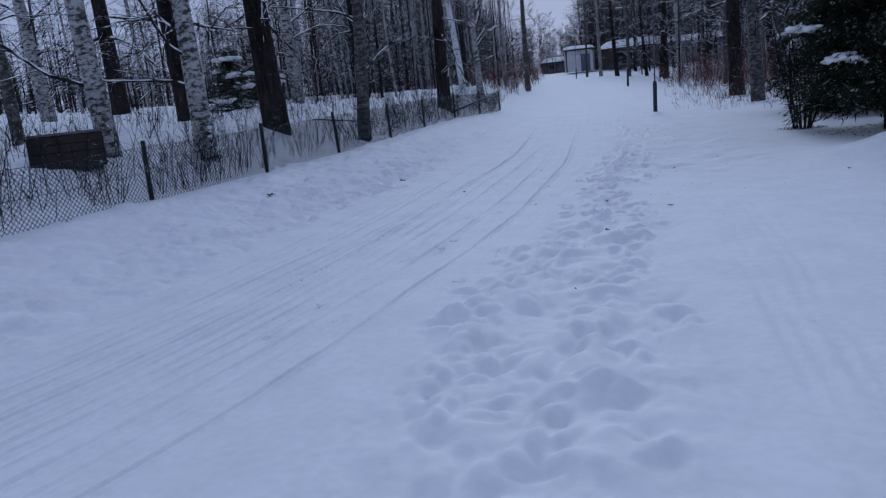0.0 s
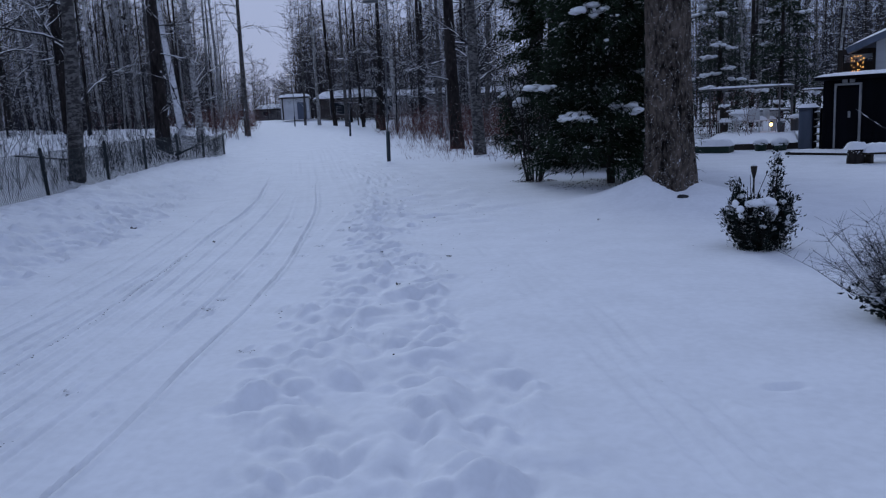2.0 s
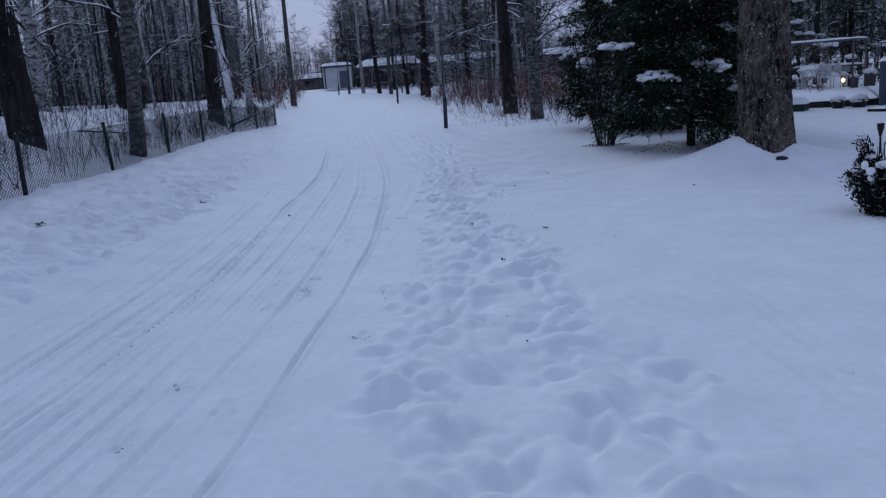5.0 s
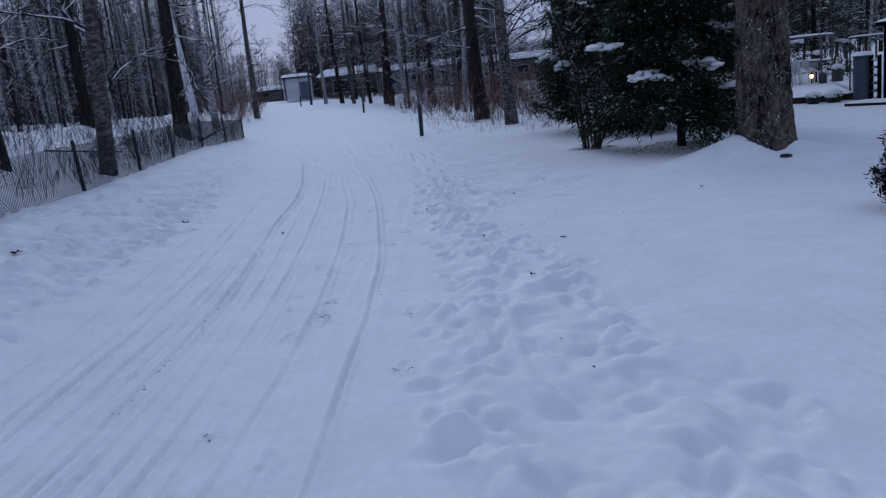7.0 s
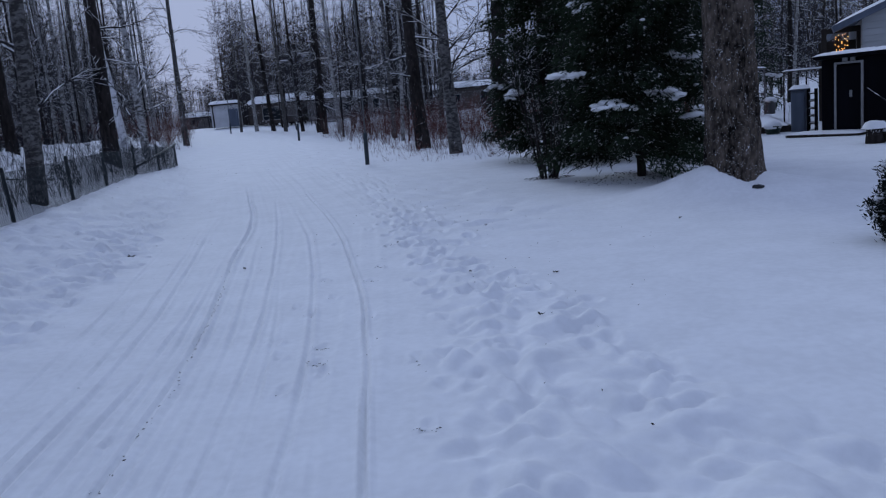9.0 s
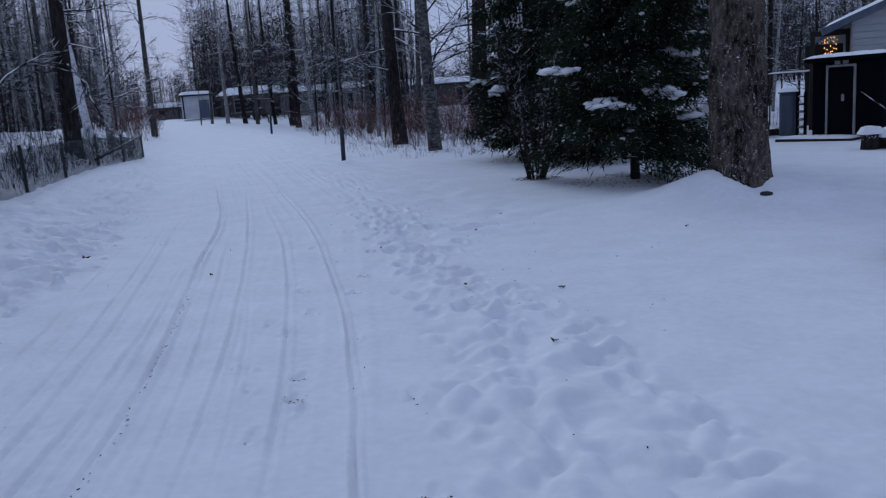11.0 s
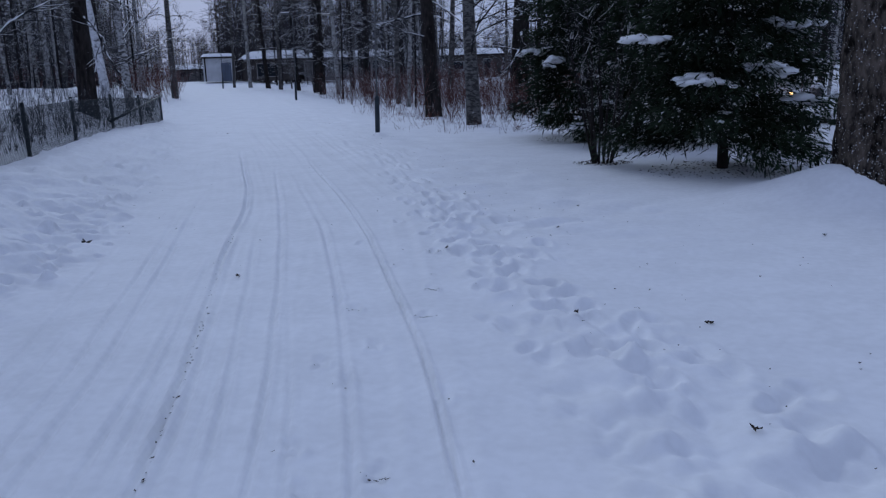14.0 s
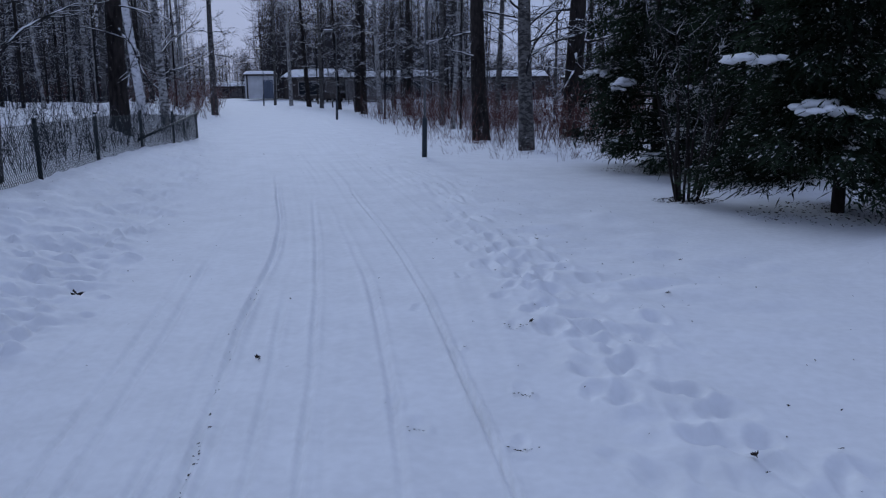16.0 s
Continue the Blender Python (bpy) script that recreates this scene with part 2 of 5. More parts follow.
# ---- measures of the plan ----
# trunks: x, y, diameter, height, kind, lean
LONE = [
    (-12.86, 13.95, 0.66, 18, "pine", -0.03), (-9.86, 13.75, 0.62, 18, "pine", -0.04), (-8.83, 10.53, 0.42, 15, "birch", 0.0),
    (-14.5, 20.0, 0.4, 15, "birch", -0.06), (-8.84, 15.68, 0.34, 15, "grey", 0.0), (-13.33, 27.4, 0.55, 17, "pine", 0.0),
    (-16.2, 34.3, 0.36, 15, "snowy", -0.12), (-15.6, 34.9, 0.36, 15, "birch", -0.03), (-21.3, 52.9, 0.42, 17, "grey", 0.0), (-9.2, 8.65, 0.38, 14, "birch", -0.06),
    (-20.5, 17.8, 0.6, 16, "pine", -0.05), (-22.6, 16.5, 0.5, 15, "birch", -0.06), (-12.8, 9.2, 0.26, 13, "grey", -0.05),
    (-3.5, 34.7, 0.62, 18, "pine", 0.0), (-1.72, 28.9, 0.46, 16, "grey", 0.0), (-0.3, 37.0, 0.8, 18, "pine", 0.0),
    (-8.4, 61, 0.6, 18, "pine", 0.0), (-13.4, 64.4, 0.4, 16, "birch", 0.0), (-15.1, 66.3, 0.5, 17, "pine", 0.0),
    (-24.9, 74.4, 0.26, 13, "grey", 0.02), (-22.8, 72.5, 0.36, 16, "birch", 0.0), (-21.2, 72.4, 0.42, 17, "pine", -0.01), (-20.3, 73.0, 0.36, 16, "grey", 0.0), (-19.0, 74.2, 0.34, 16, "pine", 0.01),
    (-16.6, 70.5, 0.5, 17, "pine", 0.0), (-11.3, 64.5, 0.5, 17, "pine", 0.0), (-6.7, 48.0, 0.3, 15, "grey", 0.0), (-5.0, 53.5, 0.4, 16, "pine", 0.0), (-3.8, 46.5, 0.34, 15, "grey", 0.02), (-0.8, 49.0, 0.2, 12, "grey", 0.0),
    (-28.1, 41.6, 0.42, 15, "birch", -0.09), (-26.6, 40.4, 0.38, 15, "grey", -0.08), (-12.8, 21.3, 0.33, 15, "pine", 0.0), (-26.9, 47.5, 0.28, 14, "birch", -0.02), (-25.3, 46.0, 0.28, 14, "birch", 0.0), (-23.6, 44.5, 0.27, 14, "grey", 0.02),
    (-27.4, 62.0, 0.36, 16, "birch", -0.03), (-26.7, 59.1, 0.3, 15, "birch", -0.02),
]
# ruts: x along y, half width, depth
RUTS = [
    ([(2.5, -0.08), (5.3, -0.6), (6.9, -0.84), (9.2, -1.36), (10.6, -1.8), (13.4, -2.53), (20, -4.9)], 0.022, 0.022),
    ([(2.5, -0.6), (5.8, -1.07), (7.9, -1.5), (9.3, -1.89), (12.4, -2.69), (17, -4.3)], 0.03, 0.014),
    ([(2.5, -0.95), (5.9, -1.52), (7.5, -1.87), (10, -2.53), (13.4, -3.46), (19, -5.2)], 0.025, 0.016),
    ([(2.5, -1.1), (6, -1.69), (7.2, -2.03), (9.2, -2.56), (14, -3.9)], 0.03, 0.014),
    ([(2.5, -1.25), (5.9, -1.82), (7.6, -2.18), (10, -2.85)], 0.03, 0.012),
    ([(2.5, -1.45), (6, -2.0), (7.2, -2.28), (8.7, -2.69), (10.6, -3.28), (14.4, -4.17), (22, -6.9)], 0.026, 0.026),
    ([(2.5, -1.55), (6, -2.14), (7.8, -2.58), (9, -2.93), (13, -4.0)], 0.03, 0.013),
    ([(2.5, -1.75), (6, -2.29), (7.1, -2.5), (8.3, -2.8), (12, -3.85)], 0.03, 0.016),
    ([(2.5, -1.95), (6, -2.51), (7.1, -2.78), (8.3, -3.12), (10.2, -3.65), (16, -5.4)], 0.03, 0.018),
    ([(2.5, -2.3), (6, -2.9), (8.3, -3.5), (12, -4.6)], 0.03, 0.009),
    ([(2.5, -1.35), (6, -1.9), (7.6, -2.3), (10, -3.0), (13, -3.75)], 0.024, 0.012),
    ([(2.5, -2.1), (6, -2.66), (8.3, -3.3), (11, -4.05), (15, -5.3)], 0.024, 0.014),
    ([(2.5, -0.8), (6, -1.36), (8.3, -1.95), (11, -2.75)], 0.022, 0.01),
    ([(2.5, -2.5), (6, -3.1), (9, -3.9), (13, -5.1)], 0.025, 0.012),
    ([(2.5, -0.35), (5, -0.8), (7, -1.15)], 0.03, 0.008),
]
# shoe prints on the road
PRINTS = [(-1.48, 6.65), (-1.04, 6.23), (-1.23, 5.91), (-1.61, 7.04), (-1.19, 6.82), (-1.17, 6.47), (-0.98, 7.66), (-1.47, 8.44), (-1.54, 7.85), (-1.93, 9.55), (-1.74, 9.23), (-1.74, 8.14), (-1.24, 9.74), (-1.23, 9.05), (-1.34, 11.01), (-0.43, 6.44),
          (-0.22, 5.2), (-1.02, 4.32), (-1.14, 6.42), (-0.9, 3.56), (-0.6, 4.0), (-1.5, 3.9), (-2.0, 5.2), (-1.7, 10.5), (-2.1, 11.4), (-1.9, 12.6)]

# ---- ground ----
rng = random.Random(7)


def axis(start, legs):
    """Grid lines outwards from start: each leg runs to a limit, with a first step or the last one kept, and a growth."""
    out, g = [start], 0.0
    for limit, d, grow in legs:
        g = d or g
        way = 1 if limit > start else -1
        while way * (limit - out[-1]) > 0:
            out.append(out[-1] + way * g)
            g = min(g * grow, 12)
    return out


def middle(y):
    """The middle of the road."""
    y = np.minimum(y, 100)
    return (np.interp(y, LEFT_Y, LEFT_X) + np.interp(y, RIGHT_Y, RIGHT_X)) / 2


U_AXIS = np.array(axis(0.0, [(-1.9, 0.0165, 1.0), (-5.2, 0, 1.018), (-330, 0, 1.07)])[:0:-1] + axis(0.0, [(1.8, 0.0165, 1.0), (5.6, 0, 1.008), (480, 0, 1.08)]))
Y_AXIS = np.array(axis(5.0, [(1.2, 0.036, 1.0), (-90, 0, 1.07)])[:0:-1] + axis(5.0, [(12.5, 0.036, 1.0), (430, 0, 1.026)]))
GU, GY = np.meshgrid(U_AXIS, Y_AXIS)
GX = GU + middle(GY)
right_edge, left_edge = np.interp(GY, RIGHT_Y, RIGHT_X), np.interp(GY, LEFT_Y, LEFT_X)
fence_line = np.interp(GY, FENCE_Y, FENCE_X)
GZ = land(GX, GY)
across = (right_edge - GX) / (right_edge - left_edge) * 3.7
on_road = ease(-0.3, 0.2, across) * ease(-0.1, 0.35, GX - left_edge)
bank = ease(-0.1, 0.5, left_edge + 0.1 - GX) * ease(-40, -0.5, GX - fence_line)
near = 1 - ease(16, 45, GY)
# the trodden verge: its two edges along y
TROD_Y = [0.5, 1.8, 2.4, 3.4, 4.2, 5.3, 6.7, 8.5, 10, 12, 13.7, 16, 18.5, 24]
TROD_LO = [1.5, 0.98, 0.62, 0.47, 0.16, -0.1, -0.25, -0.68, -1.1, -1.62, -2.1, -2.65, -3.35, -5.2]
TROD_HI = [2.6, 2.45, 2.4, 2.22, 2.05, 1.62, 1.2, 0.2, -0.42, -0.95, -1.45, -2.15, -2.8, -4.5]
wobble = 0.12 * ripple(GX, GY, 0.45, 21)
far_off = ease(6.5, 9.5, GY)
trod = ease(-0.04 - 0.14 * far_off, 0.1 + 0.25 * far_off, GX - np.interp(GY, TROD_Y, TROD_LO) + wobble * 0.5) * ease(-0.3, 0.4, np.interp(GY, TROD_Y, TROD_HI) - GX + wobble) * (1 - ease(19, 26, GY))


def billow(x, y, size, seed):
    """Rounded heaps parted by sharp creases, from -0.5 to 1."""
    wx = x + 0.35 * size * ripple(x, y, size * 1.3, seed + 50)
    wy = y + 0.35 * size * ripple(x, y, size * 1.3, seed + 51)
    c, d = 0.83, 0.56
    return 1.7 * np.sqrt(ripple(wx * c + wy * d, wy * c - wx * d, size, seed) ** 2 + 0.02) - 0.6


GZ += 0.005 * ripple(GX, GY, 0.5, 1) * (1 - 0.6 * on_road) + 0.018 * ripple(GX, GY, 2.3, 2)
GZ += bank * (0.035 * billow(GX, GY, 0.55, 3) + 0.03 * ripple(GX, GY, 0.9, 4) + 0.04 * billow(GX, GY, 0.26, 5) + 0.018 * billow(GX, GY, 0.13, 26))
GZ += ease(0, 3, fence_line - GX) * (0.16 * ripple(GX, GY, 2.1, 6) + 0.05 * ripple(GX, GY, 0.6, 7) + 0.35 * ripple(GX, GY, 14, 8))
GZ += ease(2, 6, GX - right_edge) * ease(24, 34, GY) * (0.1 * ripple(GX, GY, 1.7, 9) + 0.04 * ripple(GX, GY, 0.5, 10))
GZ += trod * (1 - 0.55 * far_off) * (0.06 * billow(GX * 1.25, GY * 0.8, 0.46, 16) + 0.03 * billow(GX, GY, 0.21, 17) + 0.006 * ripple(GX, GY, 0.08, 27) + 0.01)
# loose lumps at the foot of the verge between the prints and the lamp
verge = ease(-0.3, 0.3, GX - right_edge + 0.4) * (1 - ease(1.2, 3.2, GX - right_edge)) * ease(9, 13, GY) * (1 - ease(40, 60, GY))
GZ += verge * (0.035 * billow(GX, GY, 0.55, 28) + 0.02 * ripple(GX, GY, 0.25, 29))
# lengthwise streaks left by sledges and tyres
streak = 0.6 * ripple(across * 7, GY * 0.16, 1.0, 11) + 0.4 * ripple(across * 15, GY * 0.25, 1.0, 31)
GZ += on_road * near * (0.016 + 0.012 * ease(10, 25, GY)) * streak * (0.55 + 0.45 * ripple(GX, GY, 1.5, 32))
GZ += on_road * 0.0015 * ripple(GX, GY, 0.16, 33)


def groove(line, width, depth, rim=0.35):
    """A rut that follows a line of (y, x)."""
    global GZ
    ys, xs = zip(*line)
    c = sum(np.interp(GY + d, ys, xs) for d in (-1.6, -0.8, 0.0, 0.8, 1.6)) / 5 + 0.012 * ripple(GY * 0 + 3 * xs[0], GY, 0.9, 12)
    r = (GX - c) / (width * (1 + 0.6 * ease(8, 15, GY)))
    fade = ease(ys[0] - 3.0, ys[0] - 2.0, GY) * (1 - ease(ys[-1] - 5, ys[-1], GY))
    worn = 0.75 + 0.45 * ripple(GX, GY, 0.6, 13)
    GZ = GZ + fade * worn * depth * (-np.exp(-r * r) + rim * np.exp(-(np.abs(r) - 2.0) ** 2))


for line, w, d in RUTS:
    groove(line, w * 0.64, d * 1.6, 0.55)
# a smooth sledge trough beside the trodden patch
groove([(0.4, 1.6), (1.6, 1.22), (2.4, 0.9), (3.0, 0.66), (5.2, 0.3)], 0.16, 0.03, 0.5)


def dent(x, y, length, width, depth, turn, rim=0.3, flat=3):
    """A pressed hollow with a soft rim."""
    k = 3.0 * max(length, width)
    u = x - float(middle(y))
    i0, i1 = np.searchsorted(U_AXIS, (u - 1.4 * k, u + 1.4 * k))
    j0, j1 = np.searchsorted(Y_AXIS, (y - k, y + k))
    if i1 <= i0 or j1 <= j0:
        return
    dx, dy = GX[j0:j1, i0:i1] - x, GY[j0:j1, i0:i1] - y
    c, s = math.cos(turn), math.sin(turn)
    r = np.sqrt(((dx * c + dy * s) / width) ** 2 + ((-dx * s + dy * c) / length) ** 2)
    GZ[j0:j1, i0:i1] += depth * (-np.exp(-r ** flat) + rim * np.exp(-((r - 1.5) / 0.45) ** 2))


def trodden(x, y):
    """Whether the snow at the roadside is trampled."""
    return np.interp(y, TROD_Y, TROD_LO) < x < np.interp(y, TROD_Y, TROD_HI)


for _ in range(250):
    x, y = rng.uniform(-0.4, 2.5), rng.uniform(1.0, 8.4)
    if trodden(x, y):
        dent(x, y, rng.uniform(0.1, 0.17), rng.uniform(0.05, 0.085), rng.choice((0.8, -0.9, -0.9)) * rng.uniform(0.02, 0.045), rng.gauss(0.3, 0.6), 0.35, 2.6)
for _ in range(210):
    y = rng.triangular(7, 24, 8)
    x = rng.triangular(float(np.interp(y, TROD_Y, TROD_LO)), float(np.interp(y, TROD_Y, TROD_HI)) + 0.45)
    dent(x, y, rng.uniform(0.1, 0.16), rng.uniform(0.05, 0.08), rng.uniform(0.02, 0.042), rng.gauss(0.25, 0.35), 0.35, 2.6)
for x, y in PRINTS:
    turn = rng.uniform(-0.2, 0.5)
    dent(x, y, 0.085, 0.036, 0.014, turn, 0.35, 4)
    dent(x + 0.03 * math.sin(turn), y - 0.09, 0.022, 0.045, 0.026, turn, 0.5)
for _ in range(700):
    y = rng.triangular(3, 28, 9)
    x = float(np.interp(y, LEFT_Y, LEFT_X)) - rng.triangular(-0.1, 2.8, 0.6)
    dent(x, y, rng.uniform(0.03, 0.1), rng.uniform(0.03, 0.08), rng.uniform(-0.05, 0.055), rng.uniform(0, 3.1), 0.2)
# car tracks that swing from the road into the yard
for ys, xs in (([1.2, 3.3, 3.7, 4.3, 4.8, 5.9, 7.5, 10], [3.75, 3.17, 3.02, 2.88, 2.66, 2.42, 1.92, 1.15]), ([1.2, 3.2, 3.8, 4.95, 5.6, 6.4, 7.65, 10], [3.5, 2.91, 2.74, 2.38, 2.19, 1.88, 1.51, 0.75])):
    for shift in (-0.05, 0.05):
        r = (GX - np.interp(GY, ys, xs) - shift) / 0.038
        GZ += (1 - ease(7.5, 11, GY)) * ease(0.5, 2, GY) * 0.02 * (0.6 + 0.9 * ripple(GX, GY, 0.7, 15)) * (-np.exp(-r * r) + 0.35 * np.exp(-(np.abs(r) - 2) ** 2))
dent(3.35, 4.53, 0.05, 0.12, 0.03, 0.2)


def surface(x, y):
    """The height of the snow with its prints and tracks."""
    i = min(int(np.searchsorted(U_AXIS, x - float(middle(y)))), len(U_AXIS) - 1)
    return float(GZ[min(int(np.searchsorted(Y_AXIS, y)), len(Y_AXIS) - 1), i])


rows_n, cols_n = GX.shape
ground_mesh = bpy.data.meshes.new("ground")
ground_mesh.vertices.add(GX.size)
ground_mesh.vertices.foreach_set("co", np.stack([GX, GY, GZ], -1).ravel())
corner = (np.arange(rows_n - 1)[:, None] * cols_n + np.arange(cols_n - 1)[None]).ravel()
quads = np.stack([corner, corner + 1, corner + cols_n + 1, corner + cols_n], -1)
ground_mesh.loops.add(quads.size)
ground_mesh.loops.foreach_set("vertex_index", quads.ravel())
ground_mesh.polygons.add(len(quads))
ground_mesh.polygons.foreach_set("loop_start", np.arange(0, quads.size, 4))
ground_mesh.polygons.foreach_set("use_smooth", np.ones(len(quads), bool))
ground_mesh.materials.append(SNOW)
ground_mesh.update()
ground_mesh.validate()
tagged(new("ground", ground_mesh), "snow-covered ground with a packed road and trodden verge", "ground", kind="structure")

# ---- trees ----


def bent(base, way, length, n, rng, droop=0.0, wobble=0.1):
    p, d = Vector(base), Vector(way).normalized()
    pts = [p.copy()]
    for _ in range(n):
        d = (d + Vector((rng.gauss(0, wobble), rng.gauss(0, wobble), rng.gauss(0, wobble) - droop))).normalized()
        p = p + d * length / n
        pts.append(p.copy())
    return pts


def along(pts, t):
    k = t * (len(pts) - 1)
    i = min(int(k), len(pts) - 2)
    return pts[i].lerp(pts[i + 1], k - i)


def leafless(seed, height, foot, first, limbs_n, reach, rise, droop, twigs_n=9, lean=(0, 0), sub_n=4, sides=10, bare=0.8, wild=0.17, fine=True):
    """Trunk, limbs and twigs of a bare tree, as three shapes."""
    r = random.Random(seed)
    trunk, limbs, twigs = Shape(), Shape(), Shape()
    n = 16
    pts = []
    sway = [r.uniform(-1, 1) for _ in range(4)]
    for i in range(n + 1):
        t = i / n
        h = height * t ** 1.25
        pts.append(Vector((lean[0] * h + 0.022 * height * (sway[0] * math.sin(2.3 * t + sway[2]) - sway[0] * math.sin(sway[2])) + r.gauss(0, 0.004) * (i > 0),
                           lean[1] * h + 0.022 * height * (sway[1] * math.sin(2.9 * t + sway[3]) - sway[1] * math.sin(sway[3])), h - 0.6 * (i == 0))))
    rad = [foot * (1.0 - 0.82 * (i / n) ** 1.1) * (1 + 0.16 * math.exp(-max(pts[i].z, 0) / (foot * 1.5))) for i in range(n + 1)]
    trunk.tube(pts, rad, sides)
    for k in range(limbs_n):
        t = first + (0.97 - first) * ((k + r.random()) / limbs_n) ** bare
        base = along(pts, t)
        a = r.uniform(0, 2 * math.pi)
        ln = reach * height * (1.12 - t) * r.uniform(0.55, 1.15)
        up = rise * r.uniform(0.6, 1.4)
        limb = bent(base, (math.cos(a), math.sin(a), up), ln, 5, r, droop, wild)
        lr = max(0.008, foot * (1 - 0.8 * t) * 0.26 * r.uniform(0.6, 1.2))
        limbs.tube(limb, [lr * (1 - 0.8 * q / 5) for q in range(6)], 3 if bare == 0.8 else 5, False)
        for q in range(twigs_n):
            s = 0.18 + 0.8 * (q + r.random()) / twigs_n
            b = along(limb, s)
            w = (limb[-1] - limb[0]).normalized() + Vector((r.gauss(0, 0.65), r.gauss(0, 0.65), r.gauss(0.15, 0.5)))
            tl = ln * r.uniform(0.18, 0.42) * (1.15 - 0.6 * s)
            tw = bent(b, w, tl, 2, r, droop * 1.3, 0.2)
            if fine:
                twigs.ribbon(tw[0], tw[1], max(0.004, lr * 0.33))
                twigs.ribbon(tw[1], tw[2], max(0.003, lr * 0.25))
            else:
                twigs.tube(tw, [max(0.0035, lr * 0.33 * (1 - 0.25 * c)) for c in range(3)], 3, False)
            for _ in range(sub_n):
                e = along(tw, r.uniform(0.25, 1))
                w2 = (tw[-1] - tw[0]).normalized() + Vector((r.gauss(0, 0.6), r.gauss(0, 0.6), r.gauss(0, 0.5) - droop * 2))
                e2 = e + w2.normalized() * tl * r.uniform(0.3, 0.7)
                twigs.ribbon(e, e2, max(0.004, lr * 0.17))
    limbs.join(twigs)
    return trunk, limbs


def bare_tree(name, at, label, shapes, bark, group="", twig=None, turn=0.0):
    tree = thing(name, at, label, "tree", group, turn=turn)
    part("trunk", shapes[0], bark, tree)
    part("crown", shapes[1], twig or TWIG, tree, "bare snow-dusted branches and twigs")
    return tree


def stand(x, y, sink=0.05):
    return (x, y, min(lie(x, y), surface(x, y)) - sink)


# trees that stand by the fence and the wood's edge
for i, (x, y, d, h, kind, lean) in enumerate(LONE):
    first = {"pine": 0.2, "birch": 0.14, "grey": 0.14, "snowy": 0.4}[kind]
    shapes = leafless(100 + i, h, d / 2, first, 30 if kind != "pine" else 26, 0.24, 0.6 if kind != "pine" else 0.05, 0.05, 10, (lean, 0.0), sides=14, wild=0.2, fine=False)
    name, label, bark = {"pine": ("pine_tree", "tall dark pine trunk flecked with snow behind the fence", PINE_BARK),
                         "birch": ("birch_tree", "white-barked bare birch with dark scars and snowy twigs", BIRCH),
                         "grey": ("birch_tree", "grey bare birch trunk with frosted twigs", BIRCH_GREY),
                         "snowy": ("birch_tree", "leaning birch trunk plastered white with snow", BIRCH_SNOWY)}[kind]
    bare_tree(name, stand(x, y), label, shapes, bark, twig=TWIG_LADEN)

# the great old trunk in the yard
old = thing("aspen_tree", stand(3.5, 13.3, 0.35), "thick rough-barked old trunk flecked with snow, standing in a drift", "tree")
bole = Shape()
n_rings, n_sides = 170, 110
for i in range(n_rings + 1):
    h = 11.0 * (i / n_rings) ** 1.5
    for k in range(n_sides):
        a = 2 * math.pi * k / n_sides
        flare = 0.055 * math.exp(-h / 0.45) * (1 + 0.9 * math.cos(3 * a - 0.4)) + 0.03 * math.exp(-h / 1.2)
        plate = 0.02 * noise.noise((math.cos(a) * 3, math.sin(a) * 3, h * 1.6)) - 0.032 * (1 - min(1, 3.5 * abs(noise.noise((math.cos(a) * 6.5, math.sin(a) * 6.5, h * 3.0 + 9)))))  + 0.016 * noise.noise((math.cos(a) * 16, math.sin(a) * 16, h * 7))
        g = (0.375 - 0.01 * h) + flare + plate
        bole.v.append((g * math.cos(a) - 0.012 * h, g * math.sin(a), h))
for i in range(n_rings):
    for k in range(n_sides):
        bole.f.append((i * n_sides + k, i * n_sides + (k + 1) % n_sides, (i + 1) * n_sides + (k + 1) % n_sides, (i + 1) * n_sides + k))
part("trunk", bole, ASPEN_BARK, old)
old_limbs, old_snow = Shape(), Shape()
for k in range(12):
    a, z = rng.uniform(0, 6.28), rng.uniform(4.6, 10)
    old_limbs.tube(bent((0, 0, z), (math.cos(a), math.sin(a), 0.5), rng.uniform(2, 4), 5, rng, 0.03), [0.09, 0.07, 0.055, 0.04, 0.025, 0.01], 6)
tagged(part("limbs", old_limbs, ASPEN_BARK, old), kind="stuff")
for k in range(9):
    old_snow.blob((-0.3 + rng.gauss(0, 0.07), -0.3 + rng.gauss(0, 0.05), 3.95 + rng.gauss(0, 0.1)), (0.09, 0.07, 0.06), rng, 0.3)
part("snow_cover", old_snow, SNOW_LUMP, old, "snow caught in a fork")
fork = Shape()
fork.tube([(0, 0, 3.5), (-0.3, -0.25, 3.85), (-0.8, -0.4, 4.6), (-1.2, -0.5, 5.6)], [0.14, 0.12, 0.1, 0.06], 10)
part("limb", fork, ASPEN_BARK, old)

